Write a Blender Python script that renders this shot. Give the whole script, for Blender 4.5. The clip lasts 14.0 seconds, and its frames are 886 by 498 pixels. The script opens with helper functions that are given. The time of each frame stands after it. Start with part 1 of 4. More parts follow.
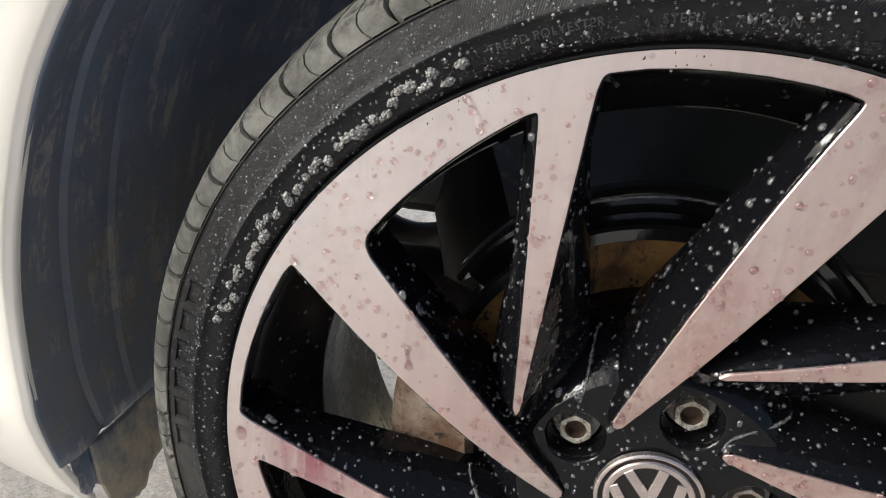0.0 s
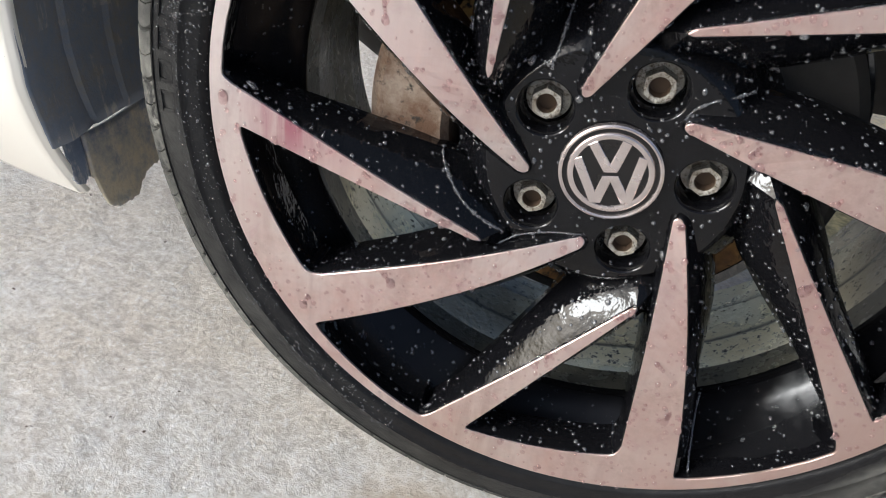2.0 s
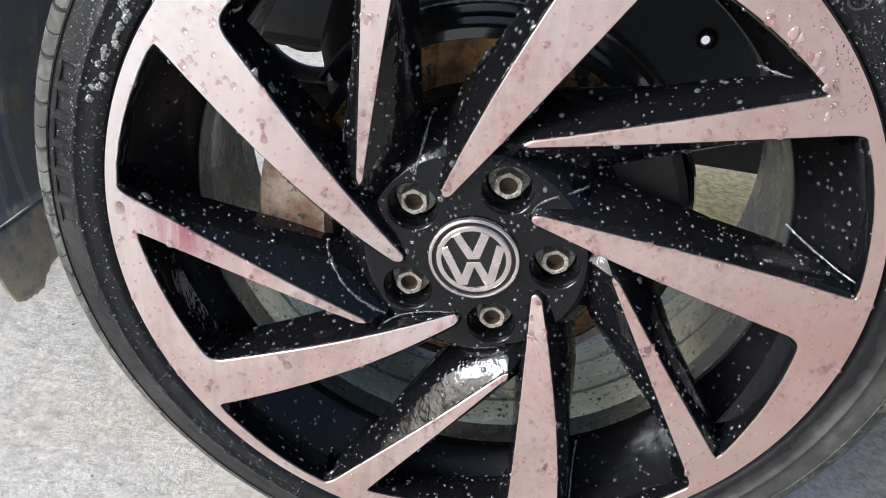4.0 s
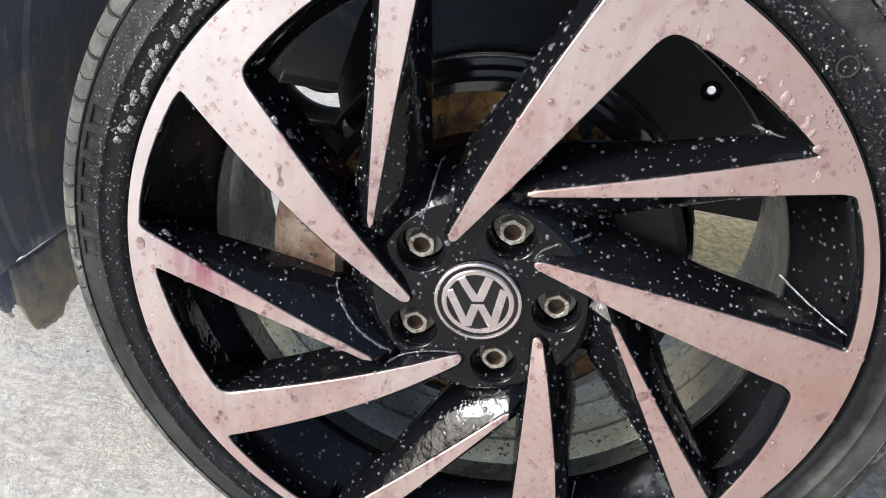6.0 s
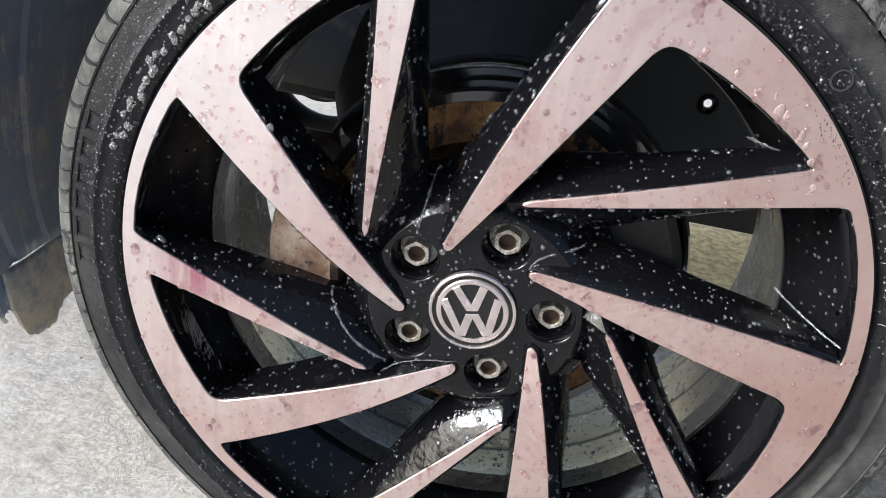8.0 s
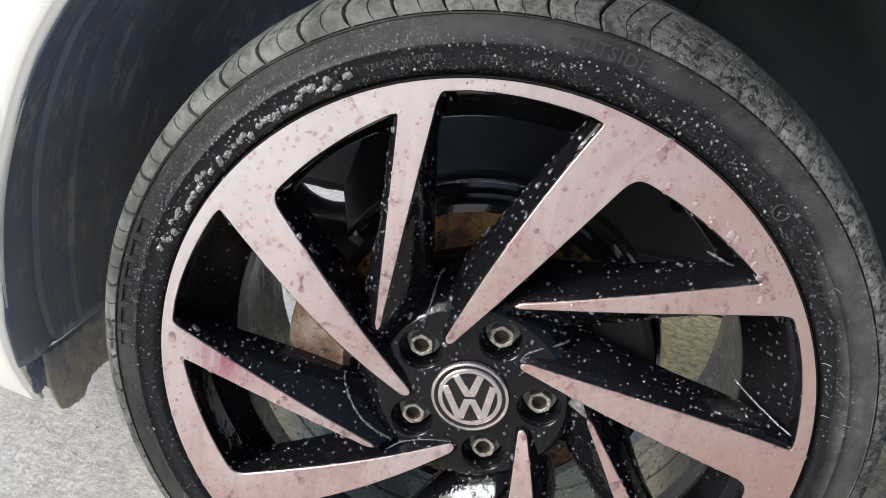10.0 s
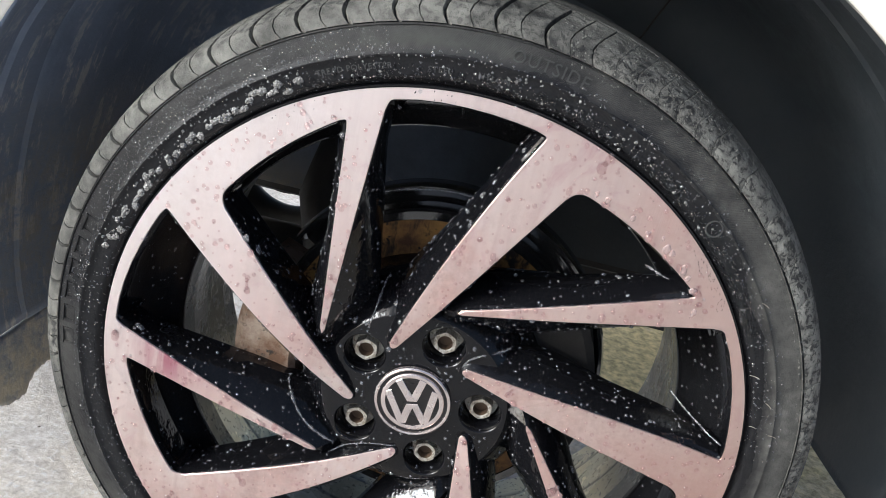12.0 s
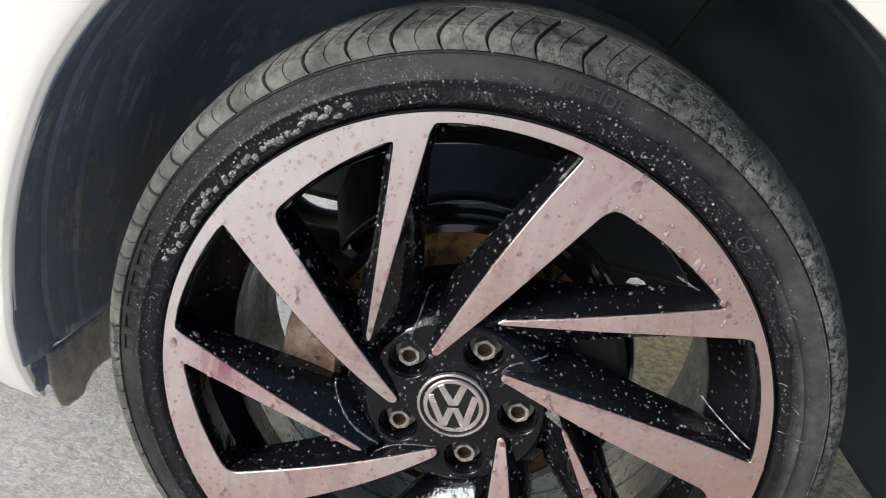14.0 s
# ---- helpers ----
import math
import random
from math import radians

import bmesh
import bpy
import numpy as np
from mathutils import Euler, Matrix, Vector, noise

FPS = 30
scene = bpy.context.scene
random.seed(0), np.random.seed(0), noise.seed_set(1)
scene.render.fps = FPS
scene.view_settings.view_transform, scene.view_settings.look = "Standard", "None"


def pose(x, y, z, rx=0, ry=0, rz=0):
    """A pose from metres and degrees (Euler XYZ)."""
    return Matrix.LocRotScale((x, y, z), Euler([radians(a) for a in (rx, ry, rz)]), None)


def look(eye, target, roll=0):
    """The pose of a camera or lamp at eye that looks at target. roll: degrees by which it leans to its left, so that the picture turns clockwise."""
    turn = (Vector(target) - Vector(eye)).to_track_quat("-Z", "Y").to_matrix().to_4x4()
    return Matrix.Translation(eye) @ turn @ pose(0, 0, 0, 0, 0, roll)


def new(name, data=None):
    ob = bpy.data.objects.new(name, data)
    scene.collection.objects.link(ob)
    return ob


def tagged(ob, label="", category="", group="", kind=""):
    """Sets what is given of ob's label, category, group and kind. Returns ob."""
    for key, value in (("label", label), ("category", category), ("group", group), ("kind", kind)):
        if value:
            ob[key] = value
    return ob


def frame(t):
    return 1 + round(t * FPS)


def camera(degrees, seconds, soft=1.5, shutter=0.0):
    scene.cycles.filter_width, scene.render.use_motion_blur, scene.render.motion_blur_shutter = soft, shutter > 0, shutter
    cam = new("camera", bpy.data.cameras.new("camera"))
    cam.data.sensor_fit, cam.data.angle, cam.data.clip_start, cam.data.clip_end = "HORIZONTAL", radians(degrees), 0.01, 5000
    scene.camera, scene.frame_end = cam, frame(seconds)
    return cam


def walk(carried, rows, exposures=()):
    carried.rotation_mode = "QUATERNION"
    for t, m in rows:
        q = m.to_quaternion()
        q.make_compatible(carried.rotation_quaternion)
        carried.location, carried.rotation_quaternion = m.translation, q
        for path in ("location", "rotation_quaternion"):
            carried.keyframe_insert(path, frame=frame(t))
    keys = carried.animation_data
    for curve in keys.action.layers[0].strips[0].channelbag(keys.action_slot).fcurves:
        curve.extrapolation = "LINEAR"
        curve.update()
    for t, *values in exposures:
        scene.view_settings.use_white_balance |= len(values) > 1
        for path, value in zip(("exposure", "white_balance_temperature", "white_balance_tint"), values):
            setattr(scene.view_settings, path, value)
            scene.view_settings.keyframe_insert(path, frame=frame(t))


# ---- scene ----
from mathutils.bvhtree import BVHTree
from mathutils.geometry import tessellate_polygon

cam = camera(60.94, 14.0, 0.75, 0.2)
PATH = [
    (0, (-0.0566, -0.3131, 0.5392), (-0.1329, 0.0935, 0.3621), 4.38),
    (0.5, (-0.0612, -0.3178, 0.5201), (-0.1504, 0.0805, 0.3308), 4.97),
    (1, (-0.0559, -0.3244, 0.4848), (-0.1385, 0.0625, 0.2703), 6.25),
    (1.5, (-0.0357, -0.3492, 0.4685), (-0.1104, 0.0272, 0.2335), 7.15),
    (2, (-0.0187, -0.3627, 0.4567), (-0.0836, 0.0055, 0.2063), 8.07),
    (2.5, (0.0104, -0.3752, 0.4408), (-0.0276, -0.0012, 0.1934), 10.71),
    (3, (0.0434, -0.3585, 0.4701), (0.0420, 0.0187, 0.2249), 11.85),
    (3.5, (0.0203, -0.3643, 0.5073), (0.0152, 0.0206, 0.2741), 9.36),
    (4, (0.0077, -0.3841, 0.5129), (-0.0189, 0.0028, 0.2847), 7.89),
    (6.5, (0.0109, -0.3969, 0.5286), (-0.0262, 0.0002, 0.3202), 8.81),
    (7, (0.0101, -0.3975, 0.5234), (-0.0259, 0.0006, 0.3167), 9.15),
    (7.5, (0.0095, -0.3983, 0.5271), (-0.0262, -0.0001, 0.3205), 9.29),
    (8, (0.0119, -0.3967, 0.5266), (-0.0239, 0.0017, 0.3205), 9.39),
    (8.5, (0.0065, -0.4127, 0.5415), (-0.0313, -0.0139, 0.3364), 9.25),
    (9, (0.0016, -0.4341, 0.5688), (-0.0398, -0.0281, 0.3793), 9.33),
    (11.5, (0.0106, -0.4553, 0.5798), (-0.0086, -0.0374, 0.4140), 12.77),
    (12, (0.0162, -0.4568, 0.5806), (-0.0012, -0.0380, 0.4169), 13.07),
    (12.5, (0.0206, -0.4499, 0.5793), (0.0014, -0.0314, 0.4150), 12.95),
    (13, (0.0188, -0.4465, 0.5819), (0.0004, -0.0274, 0.4192), 13.05),
    (13.5, (0.0186, -0.4630, 0.5886), (-0.0024, -0.0448, 0.4238), 12.85),
    (14, (0.0005, -0.4776, 0.6026), (-0.0281, -0.0627, 0.4308), 12.29),
]
TINT = 6.0
EXPOSURE = [(t, stops, kelvin, TINT) for t, stops, kelvin in (
    (0.0, -0.72, 5950), (0.5, -0.84, 5950), (1.0, -0.82, 5950), (2.0, -0.55, 5750), (3.0, -0.16, 5600), (3.5, -0.10, 5450), (4.0, -0.24, 5500), (6.5, -0.20, 5600),
    (8.0, -0.22, 5550), (9.0, -0.46, 5600), (11.5, -0.30, 5600), (12.5, -0.28, 5550), (13.0, -0.22, 5500), (13.5, -0.18, 5550), (14.0, -0.66, 5600))]
walk(cam, [(t, look(eye, target, roll)) for t, eye, target, roll in PATH], EXPOSURE)

# ---- world and light ----
SUN_ELEV, SUN_AZ = 24.0, 242.0          # degrees; azimuth clockwise from +y
world = bpy.data.worlds.new("sky")
scene.world = world
world.use_nodes = True
wn = world.node_tree.nodes
sky = wn.new("ShaderNodeTexSky")
sky.sky_type, sky.sun_disc = "NISHITA", False
sky.sun_elevation, sky.sun_rotation = radians(SUN_ELEV), radians(SUN_AZ)
sky.air_density, sky.dust_density, sky.ozone_density = 0.6, 6.0, 0.5
hazy = wn.new("ShaderNodeHueSaturation")      # thin cloud: a paler blue
hazy.inputs["Saturation"].default_value = 0.85
world.node_tree.links.new(sky.outputs[0], hazy.inputs["Color"])
world.node_tree.links.new(hazy.outputs[0], wn["Background"].inputs[0])
wn["Background"].inputs[1].default_value = 0.27
sun = new("sun", bpy.data.lights.new("sun", "SUN"))
sun.data.energy, sun.data.angle, sun.data.color = 3.1, radians(18), (1.0, 0.96, 0.90)
az, el = radians(SUN_AZ), radians(SUN_ELEV)
sun.matrix_world = look((3 * math.sin(az) * math.cos(el), 3 * math.cos(az) * math.cos(el), 3 * math.sin(el)), (0, 0, 0))


AXLE = 0.275            # height of the wheel's centre


# ---- materials ----
class Mat:
    """A node material built up step by step."""

    def __init__(self, name, rough=0.5, metal=0.0, color=(0.5, 0.5, 0.5), coat=0.0):
        self.m = bpy.data.materials.new(name)
        self.m.use_nodes = True
        self.t = self.m.node_tree
        self.b = self.t.nodes["Principled BSDF"]
        self.b.inputs["Roughness"].default_value = rough
        self.b.inputs["Metallic"].default_value = metal
        self.b.inputs["Base Color"].default_value = (*color, 1)
        self.b.inputs["Coat Weight"].default_value = coat
        self.b.inputs["Coat Roughness"].default_value = 0.05

    def add(self, kind, **inputs):
        n = self.t.nodes.new(kind)
        for k, v in inputs.items():
            self.put(n.inputs[k.replace("_", " ")], v)
        return n

    def put(self, socket, v):
        if isinstance(v, bpy.types.NodeSocket):
            self.t.links.new(v, socket)
        else:
            socket.default_value = v

    def coords(self, scale=(1, 1, 1)):
        return self.add("ShaderNodeMapping", Vector=self.add("ShaderNodeTexCoord").outputs["Object"], Scale=scale).outputs[0]

    def world(self, scale=(1, 1, 1)):
        """Place in the world, so that copies of one mesh do not repeat a pattern."""
        return self.add("ShaderNodeMapping", Vector=self.add("ShaderNodeNewGeometry").outputs["Position"], Scale=scale).outputs[0]

    def noise(self, scale, detail=4.0, rough=0.55, vec=None, dist=0.0):
        return self.add("ShaderNodeTexNoise", Vector=vec or self.coords(), Scale=scale, Detail=detail, Roughness=rough, Distortion=dist).outputs[0]

    def ramp(self, fac, lo, hi, a=0.0, b=1.0):
        return self.add("ShaderNodeMapRange", Value=fac, From_Min=lo, From_Max=hi, To_Min=a, To_Max=b).outputs[0]

    def math(self, op, a, b=0.0):
        n = self.t.nodes.new("ShaderNodeMath")
        n.operation = op
        self.put(n.inputs[0], a)
        self.put(n.inputs[1], b)
        return n.outputs[0]

    def mix(self, fac, a, b):
        n = self.t.nodes.new("ShaderNodeMix")
        n.data_type = "RGBA"
        self.put(n.inputs["Factor"], fac)
        for s, v in ((n.inputs[6], a), (n.inputs[7], b)):
            self.put(s, v if isinstance(v, bpy.types.NodeSocket) else (*v, 1))
        return n.outputs[2]

    def polar(self):
        """Radius from the wheel's axis, the angle round it and the depth, from object coordinates."""
        xyz = self.add("ShaderNodeSeparateXYZ", Vector=self.add("ShaderNodeTexCoord").outputs["Object"]).outputs
        r = self.math("SQRT", self.math("ADD", self.math("MULTIPLY", xyz[0], xyz[0]), self.math("MULTIPLY", xyz[2], xyz[2])))
        return r, self.math("ARCTAN2", xyz[2], xyz[0]), xyz[1]

    def bump(self, height, strength, distance):
        self.put(self.b.inputs["Normal"], self.add("ShaderNodeBump", Height=height, Strength=strength, Distance=distance).outputs[0])

    def color(self, c):
        self.put(self.b.inputs["Base Color"], c)

    def rough(self, r):
        self.put(self.b.inputs["Roughness"], r)


def make_machined():
    m = Mat("machined_aluminium", 0.35, 0.85)
    w = m.world()
    stain = m.noise(11, 5, 0.6, w, 0.8)
    fine = m.noise(130, 5, 0.7, w)
    run = m.noise(70, 4, 0.6, m.world((1, 1, 0.10)), 0.3)
    c = m.mix(m.ramp(stain, 0.38, 0.66), (0.80, 0.68, 0.635), (0.65, 0.43, 0.385))
    c = m.mix(m.ramp(run, 0.42, 0.68, 0, 0.55), c, (0.52, 0.36, 0.335))
    c = m.mix(m.ramp(m.noise(26, 5, 0.65, w, 1.5), 0.56, 0.74, 0, 0.5), c, (0.52, 0.24, 0.31))
    c = m.mix(m.ramp(fine, 0.35, 0.7, 0, 0.35), c, (0.74, 0.65, 0.63))
    c = m.mix(m.math("MULTIPLY", m.ramp(m.noise(9, 4, 0.6, w), 0.46, 0.62), m.ramp(m.noise(190, 5, 0.75, w), 0.40, 0.62, 0.0, 0.4)), c, (0.42, 0.30, 0.26))
    place = m.add("ShaderNodeSeparateXYZ", Vector=m.world()).outputs
    # whiter upper left: the glare of the bright side put into the colour
    glare = m.math("SUBTRACT", m.math("MULTIPLY", m.math("SUBTRACT", place[2], AXLE), 0.62), m.math("MULTIPLY", place[0], 0.78))
    glare = m.math("MULTIPLY", m.ramp(m.math("ADD", glare, m.math("MULTIPLY", m.math("SUBTRACT", stain, 0.5), 0.16)), 0.09, 0.23), m.ramp(fine, 0.3, 0.7, 0.9, 0.65))
    # redder and darker towards +x: the dimmer right side put into the colour
    lean = m.math("MULTIPLY", place[0], -1.0)
    layer = m.math("MULTIPLY", m.ramp(m.math("ADD", lean, m.math("MULTIPLY", m.math("SUBTRACT", run, 0.5), 0.20)), 0.0, -0.20), 0.62)
    c = m.mix(layer, c, (0.45, 0.295, 0.25))
    c = m.mix(glare, c, (0.90, 0.85, 0.835))
    # cleaner that has turned purple, where it ran together
    away = m.add("ShaderNodeVectorMath", **{})
    away.operation = "DISTANCE"
    m.put(away.inputs[0], m.world())
    away.inputs[1].default_value = (-0.178, 0.0, 0.272)
    pool = m.math("MULTIPLY", m.ramp(away.outputs["Value"], 0.045, 0.008), m.ramp(run, 0.35, 0.60))
    c = m.mix(m.math("MULTIPLY", pool, 0.75), c, (0.42, 0.10, 0.17))
    c = m.mix(m.ramp(m.noise(48, 3, 0.7, w), 0.70, 0.78, 0, 0.3), c, (0.36, 0.24, 0.24))
    m.color(c)
    m.rough(m.ramp(stain, 0.3, 0.7, 0.28, 0.46))
    lines = m.noise(420, 2, vec=m.world((1, 1, 0.03)))
    m.bump(m.math("ADD", m.math("ADD", run, lines), m.math("MULTIPLY", fine, 0.8)), 0.10, 0.001)
    return m.m


def make_black_gloss():
    m = Mat("gloss_black_paint", 0.1, 0.0, (0.005, 0.005, 0.006), 0.0)
    m.b.inputs["Specular IOR Level"].default_value = 0.30
    n = m.noise(40, 4)
    m.rough(m.ramp(n, 0.3, 0.75, 0.03, 0.10))
    # a film of water that ends in ragged edges, and fine orange peel below it
    layer = m.ramp(m.noise(110, 3, 0.5, m.world((1, 1, 0.7)), 0.2), 0.36, 0.64)
    m.bump(m.math("ADD", m.math("MULTIPLY", layer, 1.1), m.math("ADD", m.math("MULTIPLY", m.noise(160, 3), 0.6), m.noise(45, 4))), 0.16, 0.0012)
    return m.m


def make_black_satin():
    m = Mat("satin_black_paint", 0.3, 0.0, (0.008, 0.008, 0.009))
    m.b.inputs["Specular IOR Level"].default_value = 0.3
    n = m.noise(60, 5, 0.65)
    m.rough(m.ramp(n, 0.3, 0.7, 0.07, 0.26))
    m.bump(m.math("ADD", n, m.math("MULTIPLY", m.noise(240, 3), 0.3)), 0.05, 0.001)
    return m.m


def make_barrel_metal():
    m = Mat("bare_barrel_alloy", 0.3, 0.2)
    r, a, y = m.polar()
    n, f = m.noise(24, 6, 0.65), m.noise(210, 4, 0.7)
    c = m.mix(m.ramp(n, 0.36, 0.68), (0.97, 0.92, 0.68), (0.84, 0.76, 0.50))
    # dark rings by depth: shading of the barrel's steps put into the colour
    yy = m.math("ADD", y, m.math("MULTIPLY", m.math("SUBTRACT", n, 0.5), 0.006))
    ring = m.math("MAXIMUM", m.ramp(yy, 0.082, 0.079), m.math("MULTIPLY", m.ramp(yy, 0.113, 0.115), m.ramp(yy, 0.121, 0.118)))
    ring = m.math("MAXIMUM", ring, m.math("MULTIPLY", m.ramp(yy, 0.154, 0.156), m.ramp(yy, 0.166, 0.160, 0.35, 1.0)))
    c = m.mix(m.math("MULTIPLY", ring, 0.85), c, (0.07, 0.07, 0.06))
    # sectors that reflect little light, darkened in the colour itself
    dim_sectors = m.math("MULTIPLY", m.math("MAXIMUM", m.math("MAXIMUM", m.ramp(a, -0.62, -0.30), m.math("MULTIPLY", m.ramp(a, -2.32, -2.2), m.ramp(a, -1.62, -1.8, 0.0, 0.8))), m.ramp(a, -2.62, -2.85)), m.ramp(n, 0.2, 0.6, 0.70, 0.95))
    c = m.mix(dim_sectors, c, (0.035, 0.038, 0.033))
    c = m.mix(m.ramp(f, 0.57, 0.64), c, (0.04, 0.04, 0.03))
    m.color(c)
    m.put(m.b.inputs["Metallic"], m.math("SUBTRACT", 0.38, m.math("MULTIPLY", dim_sectors, 0.35)))
    m.rough(m.ramp(n, 0.3, 0.7, 0.16, 0.38))
    m.bump(m.math("ADD", n, f), 0.30, 0.002)
    return m.m


def make_rubber(name, dusty):
    """Tyre rubber: wet and black by the rim, with dried dust on the shoulder that has been eaten into by water."""
    m = Mat(name, 0.6)
    m.b.inputs["Specular IOR Level"].default_value = 0.2
    r, a, y = m.polar()
    n1, n2 = m.noise(18, 6, 0.65), m.noise(120, 4, 0.6)
    black = m.mix(n2, (0.006, 0.006, 0.007), (0.018, 0.018, 0.019))
    dust = m.mix(n1, (0.165, 0.162, 0.142), (0.31, 0.303, 0.270))
    # the dust reaches further in on the side where the tyre was not washed
    dry = m.math("MULTIPLY", m.ramp(a, 1.15, 0.35), m.ramp(a, -1.3, -0.6))
    edge = m.math("ADD", m.math("SUBTRACT", r, m.math("MULTIPLY", dry, -0.008)), m.math("MULTIPLY", m.math("SUBTRACT", n1, 0.5), 0.022))
    band = m.ramp(edge, 0.2475, 0.2565)
    worm = m.ramp(m.noise(240, 5, 0.65, m.coords(), 0.6), 0.42, 0.50)
    caked = m.math("MAXIMUM", m.math("MULTIPLY", m.ramp(a, 2.0, 1.2), m.ramp(r, 0.262, 0.270)), m.ramp(r, 0.276, 0.281, 0.0, 0.8))
    hold = m.math("SUBTRACT", 1.0, m.math("MULTIPLY", caked, m.math("SUBTRACT", 0.85, m.math("MULTIPLY", worm, 0.85))))
    top = m.math("MULTIPLY", m.ramp(a, 2.5, 2.2), m.ramp(r, 0.2485, 0.2495))
    band = m.math("MULTIPLY", band, m.math("ADD", 0.07, m.math("ADD", m.math("MULTIPLY", dry, 0.26), m.math("MULTIPLY", top, 0.10))))
    amount = m.math("MULTIPLY", m.math("ADD", band, dusty), m.ramp(n1, 0.35, 0.62, 0.35, 1.0))
    amount = m.math("MULTIPLY", m.math("MULTIPLY", amount, hold), m.ramp(n2, 0.3, 0.6, 0.6, 1.0))
    m.color(m.mix(m.math("MINIMUM", amount, 1.0), black, dust))
    m.rough(m.ramp(amount, 0.0, 0.3, 0.24, 0.85))
    ribs = m.math("MULTIPLY", m.math("SINE", m.math("MULTIPLY", m.math("ADD", a, m.math("MULTIPLY", r, 2.5)), 1250.0)), 0.13)
    zone = m.math("MULTIPLY", m.math("MULTIPLY", m.ramp(r, 0.2492, 0.2502), m.ramp(r, 0.2650, 0.2640)), m.math("MULTIPLY", m.ramp(a, 0.72, 0.95), m.ramp(a, 2.15, 1.85)))
    n2 = m.math("ADD", n2, m.math("MULTIPLY", m.noise(420, 5, 0.75), 0.7 + dusty))
    h = m.math("ADD", m.math("ADD", n2, m.math("MULTIPLY", n1, 0.6)), m.math("MULTIPLY", ribs, zone))
    h = m.math("ADD", h, m.math("MULTIPLY", m.math("MULTIPLY", worm, caked), 1.4))
    m.bump(h, 0.5, 0.0014)
    return m.m


def make_white_paint():
    m = Mat("white_car_paint", 0.28, 0.0, (0.8, 0.79, 0.74), 0.7)
    n = m.noise(6, 5)
    c = m.mix(m.ramp(n, 0.35, 0.7), (0.86, 0.83, 0.75), (0.81, 0.77, 0.69))
    c = m.mix(m.ramp(m.noise(150, 2), 0.76, 0.8), c, (0.2, 0.17, 0.13))
    m.color(c)
    return m.m


def make_liner(name, dirt):
    """Black arch plastic; dried runs of muddy water go down it in broken stripes."""
    m = Mat(name, 0.6)
    r, a, y = m.polar()
    vec = m.add("ShaderNodeCombineXYZ", X=m.math("MULTIPLY", a, 1.7), Y=m.math("MULTIPLY", y, 19.0)).outputs[0]
    streak = m.noise(2.2, 5, 0.72, vec=vec)
    n, f = m.noise(30, 6, 0.7), m.noise(150, 4, 0.7)
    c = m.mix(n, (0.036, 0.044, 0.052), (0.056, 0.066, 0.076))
    # paler blue on the left: skylight on the liner put into the colour
    layer = m.math("MULTIPLY", m.ramp(m.math("ABSOLUTE", a), 1.3, 2.1), m.ramp(n, 0.25, 0.6, 0.6, 1.0))
    c = m.mix(layer, c, (0.185, 0.225, 0.305))
    side = m.ramp(m.math("ABSOLUTE", a), 2.35, 2.75, 0.0, 1.0)
    runs = m.math("MULTIPLY", m.math("MULTIPLY", m.ramp(streak, 0.53, 0.58), m.ramp(m.math("ADD", m.math("MULTIPLY", n, 0.6), m.math("MULTIPLY", f, 0.4)), 0.44, 0.54)), side)
    c = m.mix(m.math("MULTIPLY", runs, 0.9), c, (0.46, 0.435, 0.42))
    # brown mud splashed up from below
    low = m.math("MULTIPLY", m.math("MAXIMUM", m.ramp(a, 2.68, 3.02), m.ramp(a, -2.9, -3.0)), m.ramp(m.math("ADD", m.math("MULTIPLY", f, 0.4), m.math("ADD", m.math("MULTIPLY", n, 0.7), m.math("MULTIPLY", y, 0.5))), 0.48, 0.72))
    c = m.mix(m.math("MULTIPLY", low, 0.75), c, (0.23, 0.20, 0.145))
    c = m.mix(m.math("MULTIPLY", m.ramp(m.math("ADD", m.math("MULTIPLY", n, 0.7), m.math("MULTIPLY", f, 0.3)), 0.40, 0.60, 0.12, 1.0), dirt), c, (0.56, 0.49, 0.35))
    m.color(c)
    m.rough(m.ramp(n, 0.3, 0.7, 0.38, 0.7))
    m.bump(m.math("ADD", n, m.math("MULTIPLY", f, 0.6)), 0.4, 0.002)
    return m.m


def make_rust():
    m = Mat("rusted_iron", 0.7, 0.2)
    n, f = m.noise(20, 6, 0.7), m.noise(140, 3)
    c = m.mix(m.ramp(n, 0.38, 0.60), (0.40, 0.22, 0.06), (0.10, 0.045, 0.02))
    c = m.mix(m.ramp(m.noise(60, 5, 0.7, m.world((1, 1, 0.35))), 0.50, 0.60), c, (0.02, 0.014, 0.010))
    c = m.mix(m.ramp(f, 0.60, 0.68), c, (0.01, 0.009, 0.008))
    m.color(c)
    m.bump(f, 0.4, 0.001)
    return m.m


def make_caliper_iron():
    m = Mat("rust_filmed_caliper", 0.55, 0.2)
    n, f = m.noise(45, 6, 0.7), m.noise(160, 4, 0.7)
    c = m.mix(m.ramp(n, 0.36, 0.62), (0.34, 0.27, 0.21), (0.15, 0.085, 0.05))
    c = m.mix(m.ramp(f, 0.56, 0.68), c, (0.03, 0.025, 0.02))
    m.color(c)
    m.bump(m.math("ADD", n, f), 0.5, 0.003)
    return m.m


def make_bolt_steel():
    m = Mat("zinc_bolt_steel", 0.5, 0.5)
    n, f = m.noise(90, 5, 0.7, m.world()), m.noise(520, 4, 0.75, m.world())
    c = m.mix(m.ramp(n, 0.38, 0.62), (0.60, 0.58, 0.52), (0.34, 0.30, 0.24))
    c = m.mix(m.ramp(f, 0.48, 0.62), c, (0.14, 0.11, 0.08))
    m.color(c)
    m.bump(f, 0.5, 0.001)
    return m.m


